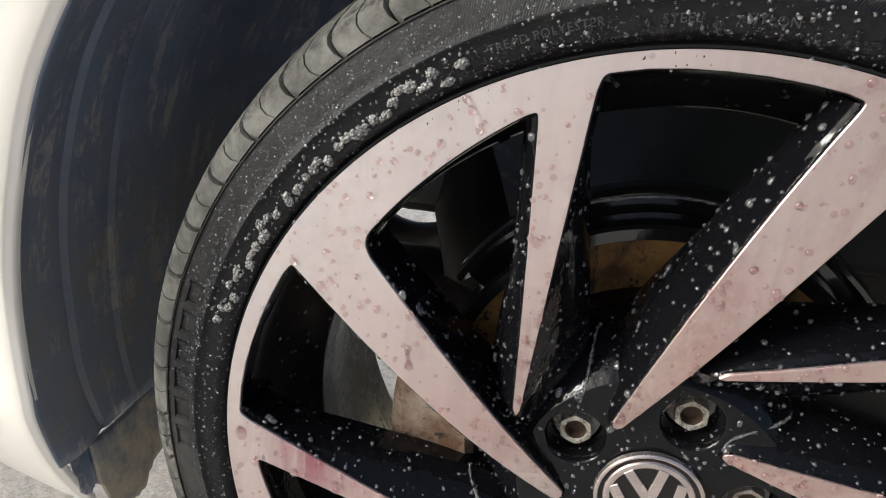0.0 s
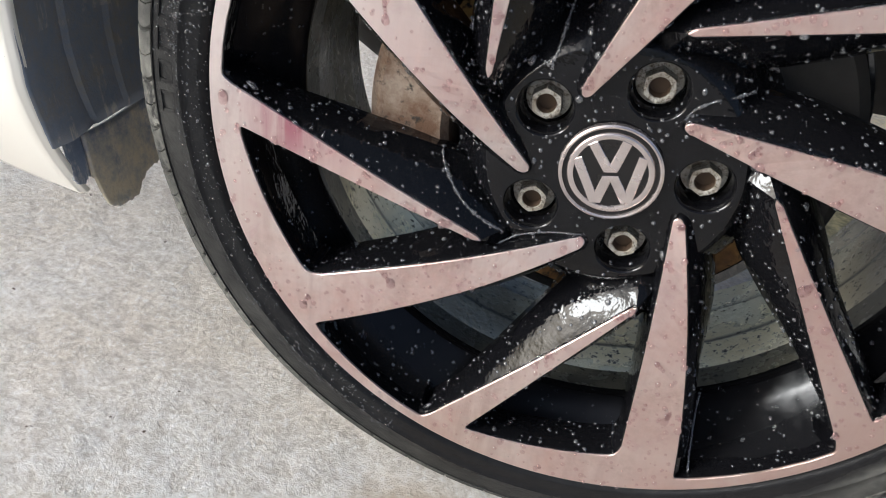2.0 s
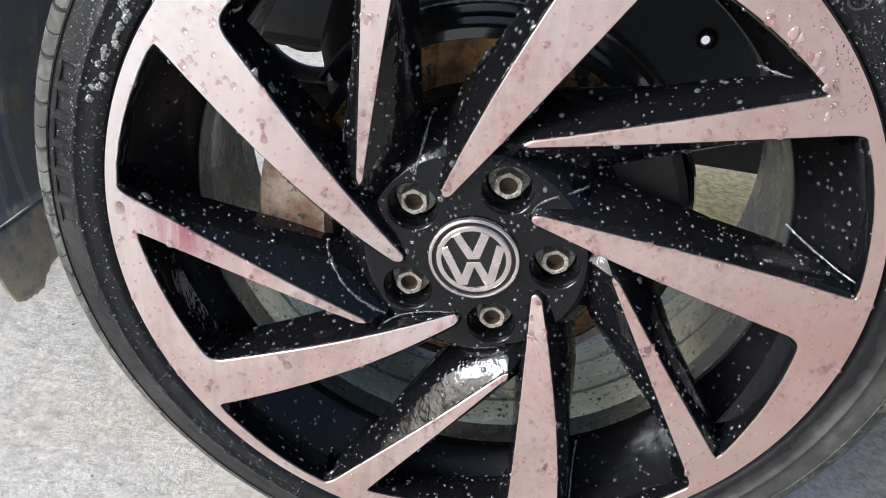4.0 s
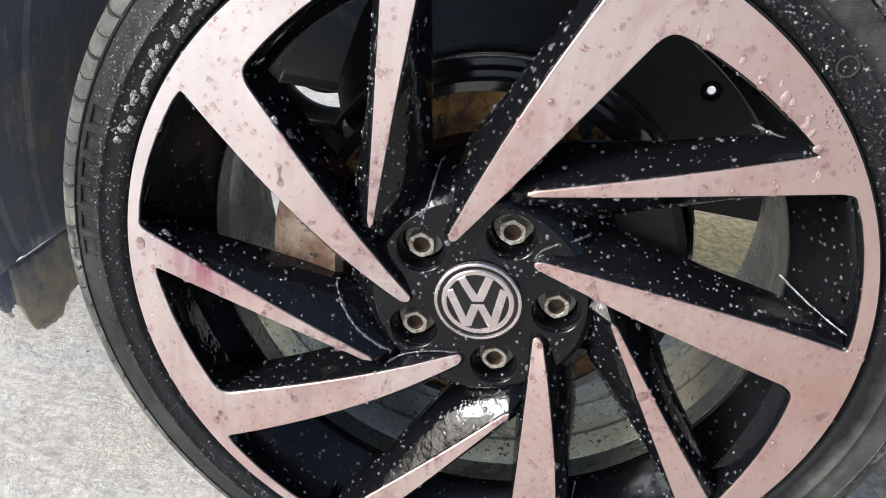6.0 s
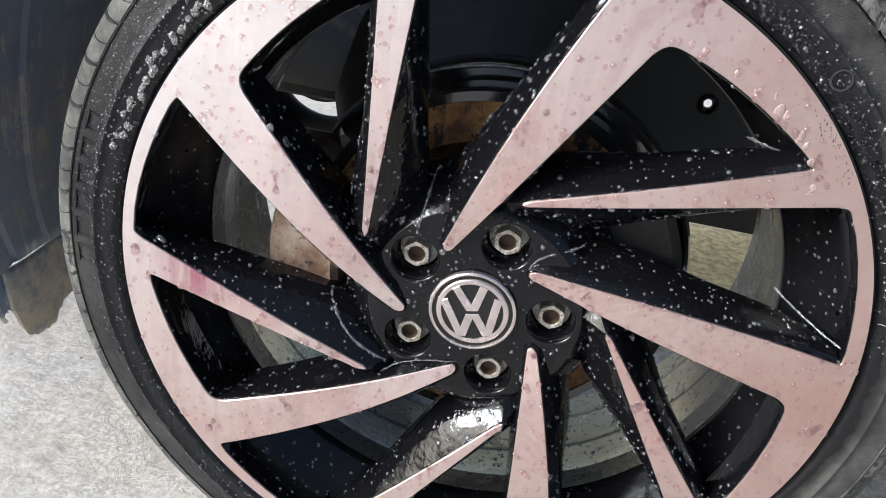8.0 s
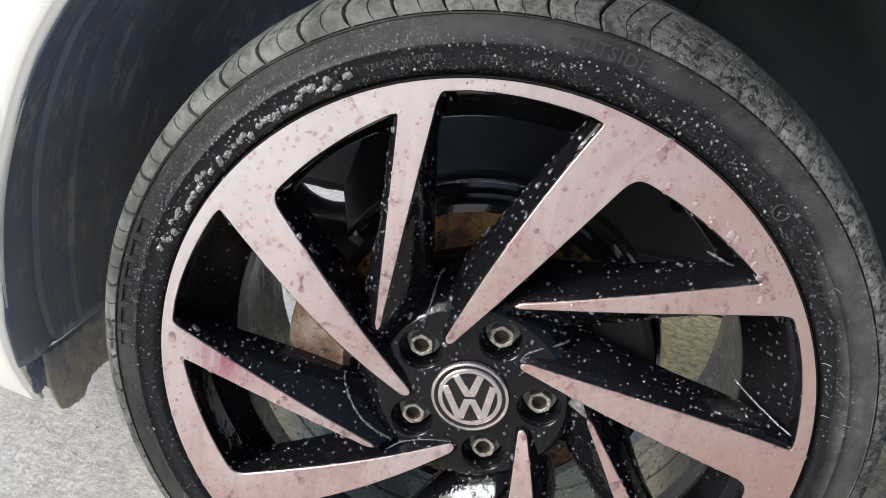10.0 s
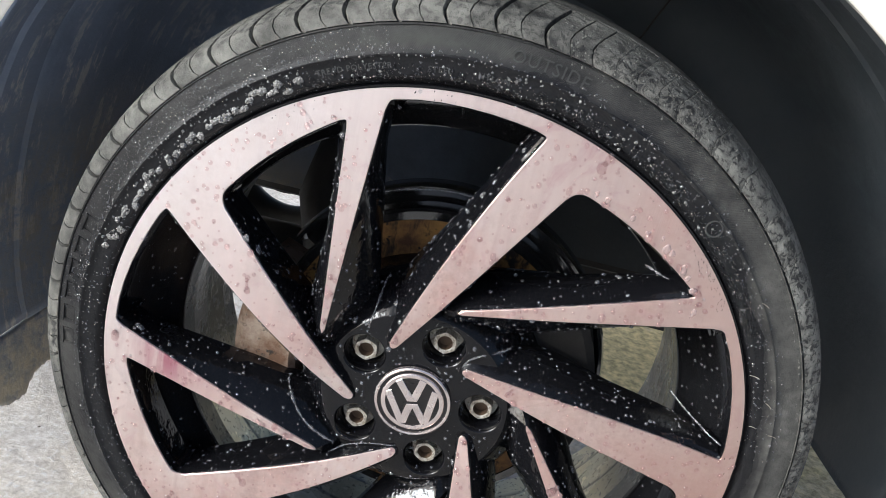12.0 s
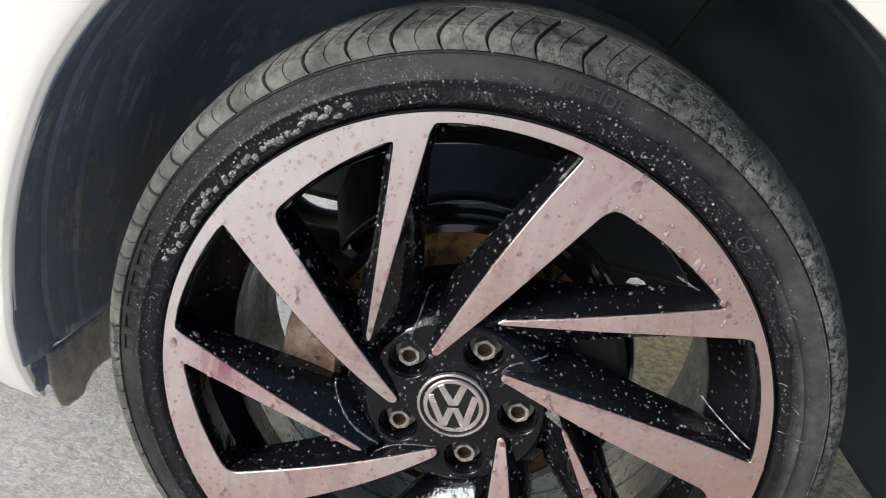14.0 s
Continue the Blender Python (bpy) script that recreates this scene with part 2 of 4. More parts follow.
def make_dark_iron():
    m = Mat("dark_dirty_iron", 0.6, 0.3)
    n = m.noise(35, 6, 0.7)
    m.color(m.mix(n, (0.016, 0.015, 0.014), (0.06, 0.055, 0.048)))
    m.bump(n, 0.4, 0.002)
    return m.m


def make_concrete():
    m = Mat("rough_concrete", 0.85)
    big, mid, fine, grit = m.noise(3, 5), m.noise(22, 5, 0.6), m.noise(900, 4, 0.7), m.noise(170, 6, 0.8)
    c = m.mix(m.ramp(mid, 0.3, 0.7), (0.71, 0.685, 0.645), (0.79, 0.77, 0.745))
    c = m.mix(m.ramp(big, 0.40, 0.62, 0, 0.8), c, (0.68, 0.60, 0.50))
    c = m.mix(m.ramp(grit, 0.36, 0.49, 0.75, 0.0), c, (0.44, 0.39, 0.33))
    clump = m.noise(70, 5, 0.65)
    c = m.mix(m.ramp(clump, 0.40, 0.52, 0.55, 0.0), c, (0.50, 0.45, 0.39))
    c = m.mix(m.ramp(grit, 0.52, 0.64, 0.0, 0.85), c, (0.82, 0.80, 0.78))
    c = m.mix(m.ramp(m.noise(75, 2), 0.74, 0.78), c, (0.10, 0.07, 0.05))
    # a wide brown patch: dimmer ground on the right put into the colour
    patch = m.t.nodes.new("ShaderNodeVectorMath")
    patch.operation = "DISTANCE"
    m.put(patch.inputs[0], m.coords())
    patch.inputs[1].default_value = (1.3, 0.4, 0.0)
    x = m.math("SUBTRACT", 1.3, patch.outputs["Value"])
    dulled = m.ramp(m.math("ADD", x, m.math("MULTIPLY", m.math("SUBTRACT", m.noise(5, 5, 0.65), 0.5), 0.35)), 0.26, 0.58, 0.0, 0.92)
    c = m.mix(dulled, c, m.mix(m.ramp(m.math("ADD", m.math("MULTIPLY", clump, 0.6), m.math("MULTIPLY", grit, 0.4)), 0.40, 0.56), (0.25, 0.19, 0.11), (0.66, 0.55, 0.36)))
    for place, reach, tone, amount in (((-0.075, -0.045, 0.0), 0.06, (0.46, 0.35, 0.22), 0.6), ((0.38, 0.72, 0.0), 0.42, m.mix(m.ramp(clump, 0.36, 0.62), (0.36, 0.28, 0.11), (0.84, 0.68, 0.30)), 0.9)):
        away = m.t.nodes.new("ShaderNodeVectorMath")
        away.operation = "DISTANCE"
        m.put(away.inputs[0], m.coords())
        away.inputs[1].default_value = place
        edge = m.math("ADD", away.outputs["Value"], m.math("MULTIPLY", m.math("SUBTRACT", m.noise(28, 5, 0.7), 0.5), reach * 0.9))
        c = m.mix(m.math("MULTIPLY", m.ramp(edge, reach, reach * 0.4), amount), c, tone)
    m.color(c)
    m.bump(m.math("ADD", m.math("ADD", fine, m.math("MULTIPLY", grit, 2.0)), m.math("MULTIPLY", clump, 2.5)), 0.6, 0.005)
    return m.m


def make_plain(name, color, rough, metal=0.0, coat=0.0):
    m = Mat(name, rough, metal, color, coat)
    n = m.noise(70, 4)
    m.color(m.mix(m.ramp(n, 0.3, 0.7), tuple(c * 0.85 for c in color), tuple(min(1, c * 1.12) for c in color)))
    m.rough(m.ramp(n, 0.3, 0.7, rough * 0.8, rough * 1.2))
    return m.m


MACHINED, BLACK, SATIN, BARREL = make_machined(), make_black_gloss(), make_black_satin(), make_barrel_metal()
RUBBER, TREAD = make_rubber("wet_tyre_rubber", 0.0), make_rubber("dusty_tread_rubber", 0.62)
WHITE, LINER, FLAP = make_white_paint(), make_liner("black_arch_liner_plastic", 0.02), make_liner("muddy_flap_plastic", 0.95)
RUST, IRON, CONCRETE = make_rust(), make_dark_iron(), make_concrete()
CHROME = make_plain("satin_chrome", (0.66, 0.585, 0.56), 0.25, 0.9)
BOLT = make_bolt_steel()
CALIPER = make_caliper_iron()
WET_IRON = make_plain("wet_black_iron", (0.03, 0.03, 0.03), 0.18, 0.3, 1.0)
BOLT_RUST = make_plain("rusty_bolt_socket", (0.10, 0.065, 0.04), 0.7, 0.3)
WATER = bpy.data.materials.new("water")
WATER.use_nodes = True
wb = WATER.node_tree.nodes["Principled BSDF"]
wb.inputs["Transmission Weight"].default_value, wb.inputs["IOR"].default_value, wb.inputs["Roughness"].default_value = 1.0, 1.38, 0.02
wb.inputs["Base Color"].default_value = (0.98, 0.93, 0.93, 1)
FOAM = Mat("soap_foam", 0.22, 0.0, (0.66, 0.65, 0.62))
FOAM.b.inputs["Transmission Weight"].default_value = 0.45
cells = FOAM.add("ShaderNodeTexVoronoi", Vector=FOAM.coords(), Scale=820.0).outputs["Distance"]
FOAM.color(FOAM.mix(FOAM.ramp(cells, 0.15, 0.55), (0.74, 0.73, 0.70), (0.30, 0.29, 0.27)))
FOAM.bump(cells, 0.8, 0.0008)
DRIP = Mat("soapy_drip", 0.06, 0.0, (0.84, 0.66, 0.62))
DRIP.b.inputs["Transmission Weight"].default_value = 0.68
DRIP = DRIP.m
SOAPY = Mat("soapy_water", 0.03, 0.0, (0.86, 0.86, 0.88))
SOAPY.b.inputs["Transmission Weight"].default_value, SOAPY.b.inputs["IOR"].default_value = 0.88, 1.42
SOAPY = SOAPY.m
PINK = Mat("cleaner_drops", 0.03, 0.0, (0.89, 0.73, 0.73))
PINK.b.inputs["Transmission Weight"].default_value, PINK.b.inputs["IOR"].default_value = 0.93, 1.42
PINK = PINK.m
FOAM = FOAM.m
LETTER = make_plain("raised_rubber_letter", (0.032, 0.032, 0.031), 0.55)
CAP = make_plain("cap_black_plastic", (0.006, 0.005, 0.005), 0.3, 0.0, 0.0)

# ---- building helpers ----
SECTOR = radians(72)


def mesh(name, verts, faces, material, parent=None, label="", smooth=40):
    me = bpy.data.meshes.new(name)
    me.from_pydata([tuple(v) for v in verts], [], faces)
    me.validate()
    bm = bmesh.new()
    bm.from_mesh(me)
    bmesh.ops.recalc_face_normals(bm, faces=bm.faces)
    bm.to_mesh(me)
    bm.free()
    me.materials.append(material)
    if smooth:
        me.polygons.foreach_set("use_smooth", [True] * len(me.polygons))
        me.set_sharp_from_angle(angle=radians(smooth))
    ob = new(name, me)
    if parent:
        ob.parent = parent
    return tagged(ob, label)


def thing(name, label, category, place=(0, 0, 0), **tags):
    ob = new(name)
    ob.location = place
    ob.empty_display_size = 0.05
    return tagged(ob, label, category, **tags)


def part(name, bm, material, parent, label="", smooth=40):
    """Links a bmesh as one mesh object under a thing or a part."""
    me = bpy.data.meshes.new(name)
    bmesh.ops.recalc_face_normals(bm, faces=bm.faces)
    bm.to_mesh(me)
    bm.free()
    me.materials.append(material)
    me.polygons.foreach_set("use_smooth", [True] * len(me.polygons))
    me.set_sharp_from_angle(angle=radians(smooth))
    ob = new(name, me)
    ob.parent = parent
    return tagged(ob, label)


def share(ob, parent, m):
    """Another object on the same mesh, at the pose m under the parent."""
    o = new(ob.name, ob.data)
    o.parent = parent
    o.matrix_local = m
    return o


def spin(k):
    """A turn by k sectors, clockwise as seen from outside the car."""
    return Matrix.Rotation(k * SECTOR, 4, "Y")


def pol(r_mm, deg):
    return Vector((r_mm / 1000 * math.cos(radians(deg)), r_mm / 1000 * math.sin(radians(deg))))


def revolve(profile, n, a0=0.0, a1=360.0, closed=False):
    """Verts and faces of a profile of (radius, depth) turned round the axle."""
    full = abs(a1 - a0) >= 360
    steps = n if full else n + 1
    verts = [(r * math.cos(a), y, r * math.sin(a)) for a in (radians(a0 + (a1 - a0) * i / n) for i in range(steps)) for r, y in profile]
    p = len(profile)
    faces = []
    for i in range(n):
        j = (i + 1) % steps
        for k in range(p if closed else p - 1):
            l = (k + 1) % p
            faces.append((i * p + k, i * p + l, j * p + l, j * p + k))
    return verts, faces


def offset(loop, d):
    """The closed loop of 2D points moved out by d(point) along its corner normals."""
    area = sum(a.x * b.y - b.x * a.y for a, b in zip(loop, loop[1:] + loop[:1]))
    s = 1 if area > 0 else -1
    out = []
    for i, p in enumerate(loop):
        e0, e1 = (p - loop[i - 1]).normalized(), (loop[(i + 1) % len(loop)] - p).normalized()
        n0, n1 = Vector((e0.y, -e0.x)) * s, Vector((e1.y, -e1.x)) * s
        n = (n0 + n1)
        n = n.normalized() if n.length > 0.2 else n0
        out.append(p + n * d(p) / max(0.55, n.dot(n0)))
    return out


def plate(loop, depth_of, rings, back=True):
    """A solid from a closed 2D loop (x, z): rings of (offset, depth behind the face); the first one is filled."""
    verts, faces, n = [], [], len(loop)
    for off, dy in rings:
        d = off if callable(off) else (lambda p, o=off: o)
        ring = offset(loop, d)
        verts += [(q.x, depth_of(p.length) + (dy(p.length) if callable(dy) else dy), q.y) for p, q in zip(loop, ring)]
    tris = tessellate_polygon([[Vector((v[0], v[2], 0)) for v in verts[:n]]])
    faces += [tuple(t) for t in tris]
    if back:
        b = (len(rings) - 1) * n
        faces += [tuple(b + i for i in t) for t in tris]
    for k in range(len(rings) - 1):
        for i in range(n):
            j = (i + 1) % n
            faces.append((k * n + i, k * n + j, (k + 1) * n + j, (k + 1) * n + i))
    return verts, faces


# ---- ground ----
def build_ground():
    """One sheet to the horizon; near the car it has the lumps and pits of rough screed."""
    def line(lo, hi, step):
        return [-300, -40, -8, -2.5] + [lo + step * i for i in range(int(round((hi - lo) / step)) + 1)] + [2.5, 8, 40, 300]
    xs, ys = line(-0.84, 0.84, 0.006), line(-0.54, 1.38, 0.006)
    verts = []
    for x in xs:
        for y in ys:
            near = max(0.0, 1 - max(abs(x) - 0.6, abs(y - 0.42) - 0.75, 0.0) / 0.2)
            z = 0.0
            if near > 0:
                p = Vector((x, y, 0.0))
                z = near * (0.0016 * noise.noise(p * 22) + 0.0013 * noise.noise(p * 60) + 0.0010 * noise.noise(p * 120)) - 0.001
            verts.append((x, y, z))
    n = len(ys)
    faces = [(i * n + j, (i + 1) * n + j, (i + 1) * n + j + 1, i * n + j + 1) for i in range(len(xs) - 1) for j in range(n - 1)]
    me = bpy.data.meshes.new("ground")
    me.from_pydata(verts, [], faces)
    me.materials.append(CONCRETE)
    me.polygons.foreach_set("use_smooth", [True] * len(me.polygons))
    return tagged(new("ground", me), "rough pale grey concrete ground, dusty and gritty", "ground", kind="structure")


ground = build_ground()


# ---- wheel ----
wheel = thing("wheel", "wet five-spoke black alloy wheel with machined faces, low tyre", "wheel", (0, 0, AXLE))


def dish(r):
    """How far the spokes' face lies behind the rim's face."""
    return 0.0127 * (max(0.0, 0.2 - r) / 0.154) ** 3.7


def bez(a, c, b, n):
    a, c, b = Vector(a) / 1000, Vector(c) / 1000, Vector(b) / 1000
    return [a * (1 - u) ** 2 + c * 2 * u * (1 - u) + b * u * u for u in (i / n for i in range(n + 1))]


def rounded(points, corners):
    """The loop with some of its corners rounded: corners maps an index to a cut-off length."""
    out = []
    for i, (p, w) in enumerate(points):
        d = corners.get(i)
        if not d:
            out.append((p, w))
            continue
        (a, wa), (b, wb) = points[i - 1], points[(i + 1) % len(points)]
        a = p + (a - p).normalized() * min(d, (a - p).length * 0.95)
        b = p + (b - p).normalized() * min(d, (b - p).length * 0.95)
        for u in (0.0, 0.25, 0.5, 0.75, 1.0):
            out.append((a * (1 - u) ** 2 + p * 2 * u * (1 - u) + b * u * u, wa + (wb - wa) * u))
    return out


def sector_outline():
    """The machined face of one sector (the rim's arc, a narrow and a wide spoke), each point with the draft of its flank."""
    pts, corners = [], {}

    def add(ps, w):
        pts.extend((p, w) for p in ps)

    def corner(p, d, w):
        corners[len(pts)] = d
        pts.append((p, w))
    add([pol(228.3, 164 - 1.5 * i) for i in range(49)], 0.0)
    add([pol(220.4, 92), pol(220.9, 96), pol(221.3, 100)], 0.0)
    corner(pol(221.2, 104.4), 0.003, 0.1)
    add(bez((-57.0, 207.0), (-64.4, 126.7), (-71.2, 44.5), 14), 2.0)
    corner(Vector((-0.0728, 0.0412)), 0.0012, 0.9)
    add(bez((-74.6, 46.0), (-76.0, 118.0), (-79.0, 191.0), 14), 1.0)
    corner(Vector((-0.0796, 0.1958)), 0.002, 0.6)
    add(bez((-84.5, 193.7), (-122.6, 168.3), (-149.0, 133.5), 12), 0.25)
    corner(Vector((-0.1544, 0.1258)), 0.0065, 0.25)
    add(bez((-150.0, 117.5), (-99.3, 56.6), (-46.6, -3.6), 16), 0.3)
    corner(Vector((-0.0432, -0.0076)), 0.0022, 0.6)
    corner(Vector((-0.0448, -0.0112)), 0.0022, 0.8)
    add(bez((-49.5, -10.2), (-124.0, 41.6), (-187.0, 105.4), 18), 1.0)
    corner(Vector((-0.1901, 0.1078)), 0.002, 0.6)
    add([pol(219.5, 152.5), pol(219.6, 156), pol(219.9, 160), pol(220.4, 164)], 0.0)
    return rounded(pts, corners)


OUTLINE = sector_outline()
FACE = [p for p, w in OUTLINE]
DRAFT = {(round(p.x, 7), round(p.y, 7)): w for p, w in OUTLINE}


def thick(r):
    """How deep the spokes' flanks go."""
    return float(np.interp(r, (0.04, 0.07, 0.10, 0.14, 0.18, 0.20, 0.23), (0.030, 0.032, 0.030, 0.024, 0.019, 0.013, 0.012)))


def widen(step):
    """Draft of the spokes' flanks, wider towards the hub and none at the rim's outer edge."""
    def by(p):
        if p.length > 0.2192 and (p.length > 0.226 or not 95 < math.degrees(math.atan2(p.y, p.x)) < 161):
            return 0.0
        w = DRAFT[(round(p.x, 7), round(p.y, 7))]
        if w == 2.0:
            return 0.0007 + step * float(np.interp(p.length, (0.08, 0.10, 0.118, 0.14, 0.165, 0.19), (0.016, 0.026, 0.0215, 0.0155, 0.0088, 0.0025)))
        return 0.0007 + step * w * float(np.interp(p.length, (0.05, 0.10, 0.14, 0.20), (0.016, 0.015, 0.0085, 0.0065)))
    return by


def inset(d):
    return lambda p: 0.0 if p.length > 0.2192 and (p.length > 0.226 or not 95 < math.degrees(math.atan2(p.y, p.x)) < 161) else d


def tube(points, radius, sides=8, uneven=0.0):
    """Verts and faces of a thin round thread along 3D points, tapered at its ends and beaded by its unevenness."""
    verts, faces = [], []
    n = len(points)
    rng = random.Random(n)
    swell = 1.0
    for i, p in enumerate(points):
        t = (points[min(i + 1, n - 1)] - points[max(i - 1, 0)]).normalized()
        a = t.cross(Vector((0, 1, 0))).normalized()
        b = t.cross(a)
        swell += 0.55 * (rng.uniform(1 - uneven, 1 + uneven) - swell)
        r = radius * swell * (0.25 if i in (0, n - 1) else 1.0)
        p = p + a * rng.uniform(-1, 1) * radius * 0.5 * uneven
        verts += [tuple(p + (a * math.cos(q) + b * math.sin(q)) * r) for q in (2 * math.pi * k / sides for k in range(sides))]
    for i in range(n - 1):
        for k in range(sides):
            l = (k + 1) % sides
            faces.append((i * sides + k, i * sides + l, (i + 1) * sides + l, (i + 1) * sides + k))
    return verts, faces


def along(points, n=16):
    """A smooth line through (radius mm, degrees, depth mm)."""
    ps = [Vector((pol(r, a).x, y / 1000, pol(r, a).y)) for r, a, y in points]
    out = []
    for i in range(len(ps) - 1):
        p0, p1, p2, p3 = ps[max(i - 1, 0)], ps[i], ps[i + 1], ps[min(i + 2, len(ps) - 1)]
        for j in range(n if i + 2 == len(ps) else n - 1):
            u = j / (n - 1)
            out.append(0.5 * (2 * p1 + (p2 - p0) * u + (2 * p0 - 5 * p1 + 4 * p2 - p3) * u * u + (3 * p1 - p0 - 3 * p2 + p3) * u ** 3))
    return out


def water_glints(owner, k):
    """Water threads added as glint on face edges that look up to the light."""
    rng = random.Random(50 + k)
    q = spin(k).to_3x3()
    ring = offset(FACE, lambda p: 0.0007)
    light = Vector((-0.35, 0.0, 0.94))
    runs, now = [], []
    for i, p in enumerate(FACE):
        a, b = ring[i], ring[(i + 1) % len(ring)]
        out = (ring[i] - p).normalized()
        up = (q @ Vector((out.x, 0, out.y))).dot(light)
        if up > 0.30 and p.length < 0.2185 and (b - a).length < 0.02:
            now.append(Vector((a.x, dish(p.length) + 0.0012, a.y)))
        else:
            runs.append(now)
            now = []
    verts, faces = [], []
    for run in runs + [now]:
        if len(run) < 4:
            continue
        fine = []
        for a, b in zip(run, run[1:]):
            n = max(1, int((b - a).length / 0.0012))
            fine += [a + (b - a) * j / n for j in range(n)]
        v, f = [], []
        radius = 0.0004
        for i, p in enumerate(fine):
            t = (fine[min(i + 1, len(fine) - 1)] - fine[max(i - 1, 0)]).normalized()
            side = t.cross(Vector((0, 1, 0))).normalized()
            radius += 0.62 * (rng.uniform(0.00008, 0.00125) - radius)
            for j in range(6):
                w = 2 * math.pi * j / 6
                v.append(tuple(p + (side * math.cos(w) + Vector((0, math.sin(w), 0))) * radius))
        for i in range(len(fine) - 1):
            for j in range(6):
                l = (j + 1) % 6
                f.append((i * 6 + j, i * 6 + l, i * 6 + 6 + l, i * 6 + 6 + j))
        faces += [tuple(len(verts) + i for i in t) for t in f]
        verts += v
    if verts:
        mesh("water_line", verts, faces, WATER, owner, "water thread added as glint along the edge", 60)


def build_spokes():
    v, f = plate(FACE, dish, [(widen(0), 0.0012), (widen(0.05), 0.0022), (widen(0.34), lambda r: thick(r) * 0.25), (widen(0.74), lambda r: thick(r) * 0.62), (widen(1.0), thick), (widen(0.9), lambda r: thick(r) + 0.014)])
    spoke = mesh("twin_spoke", v, f, BLACK, wheel, "gloss black wet twin spoke", 30)
    v, f = plate(FACE, dish, [(inset(-0.0003), 0.0), (inset(0.0), 0.0003), (inset(0.0), 0.0018)])
    face = mesh("machined_face", v, f, MACHINED, spoke, "diamond-cut aluminium face with pinkish cleaner film", 0)
    corner_a = (((210.5, 112.8, 4), (203, 114.6, 14), (191, 117.2, 42)), 0.0010)
    corner_b = (((217.5, 152.8, 4), (208, 153.8, 16), (197, 155.4, 32), (188, 157.2, 47)), 0.0008)
    held = {1: corner_a, 2: corner_b, 3: corner_b}        # the sectors whose corners hold a thread of water
    water_glints(spoke, 0)
    for k in range(1, 5):
        s = share(spoke, wheel, spin(k))
        s["label"] = spoke["label"]
        share(face, s, Matrix())["label"] = face["label"]
        water_glints(s, k)
        if k in held:
            points, radius = held[k]
            v, f = tube(along(points, 26), radius * 0.75, 8, 0.8)
            mesh("water_thread", v, f, SOAPY, s, "thread of water in the corner", 60)
    return spoke, face


spoke, face = build_spokes()


def build_barrel():
    v, f = revolve([(0.2212, 0.003), (0.2205, 0.012), (0.2170, 0.022), (0.2115, 0.033), (0.2040, 0.044), (0.1965, 0.0525), (0.1945, 0.056), (0.1945, 0.0602)], 180)
    mesh("barrel_front", v, f, SATIN, wheel, "gloss black front of the rim barrel", 40)
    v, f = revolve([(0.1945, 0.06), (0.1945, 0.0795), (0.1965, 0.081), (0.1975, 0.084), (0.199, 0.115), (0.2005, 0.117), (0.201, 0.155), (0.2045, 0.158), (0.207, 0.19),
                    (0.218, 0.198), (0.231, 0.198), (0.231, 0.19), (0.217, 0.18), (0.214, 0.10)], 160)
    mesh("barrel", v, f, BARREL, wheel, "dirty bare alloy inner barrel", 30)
    # threads of water added as the bright glint on the barrel's steps
    for r, y in ((196.2, 80.0), (199.6, 114.5), (203.4, 156.0)):
        v, f = tube(along([(r, d, y) for d in range(196, 341, 12)], 12), 0.00055, 6, 0.9)
        mesh("water_line", v, f, SOAPY, wheel, "water thread added as glint on a barrel step", 60)
    v, f = revolve([(0.2280, 0.0045), (0.2286, 0.0022), (0.2298, 0.0022), (0.2306, 0.0045), (0.2306, 0.014), (0.2240, 0.02), (0.222, 0.012)], 200)
    mesh("rim_lip", v, f, BLACK, wheel, "thin gloss black rim lip", 50)


build_barrel()


def build_hub():
    """A black hub disc with five bolt pockets, and the cone that runs out to the spokes."""
    n = 100
    outer = [Vector((0.0685 * math.cos(2 * math.pi * i / n), 0.0685 * math.sin(2 * math.pi * i / n))) for i in range(n)]
    holes = []
    for k in range(5):
        c = pol(50, 146.8 - 72 * k)
        holes.append([c + Vector((0.0162 * math.cos(-2 * math.pi * i / 36), 0.0162 * math.sin(-2 * math.pi * i / 36))) for i in range(36)])
    loops = [outer] + holes
    flat = [p for l in loops for p in l]
    verts = [(p.x, 0.0158, p.y) for p in flat]
    faces = [tuple(t) for t in tessellate_polygon([[Vector((p.x, p.y, 0)) for p in l] for l in loops])]
    at = n
    prev = 0
    for scale, y in ((1.012, 0.0162), (1.09, 0.0220), (1.22, 0.0330), (1.31, 0.0420), (1.36, 0.050), (1.38, 0.07)):
        b = len(verts)
        verts += [(p.x * scale, y, p.y * scale) for p in outer]
        faces += [(prev + i, prev + (i + 1) % n, b + (i + 1) % n, b + i) for i in range(n)]
        prev = b
    for h in holes:
        c = sum(h, Vector((0, 0))) / len(h)
        b = len(verts)
        m = len(h)
        for scale, y in ((0.965, 0.0162), (0.93, 0.0172), (0.80, 0.034), (0.5, 0.0345)):
            verts += [(c.x + (p.x - c.x) * scale, y, c.y + (p.y - c.y) * scale) for p in h]
        rings = [at, b, b + m, b + 2 * m, b + 3 * m]
        for a0, a1 in zip(rings, rings[1:]):
            faces += [(a0 + i, a0 + (i + 1) % m, a1 + (i + 1) % m, a1 + i) for i in range(m)]
        faces.append(tuple(b + 3 * m + i for i in range(m)))
        at += m
    mesh("hub", verts, faces, BLACK, wheel, "gloss black hub with five bolt pockets", 30)


build_hub()


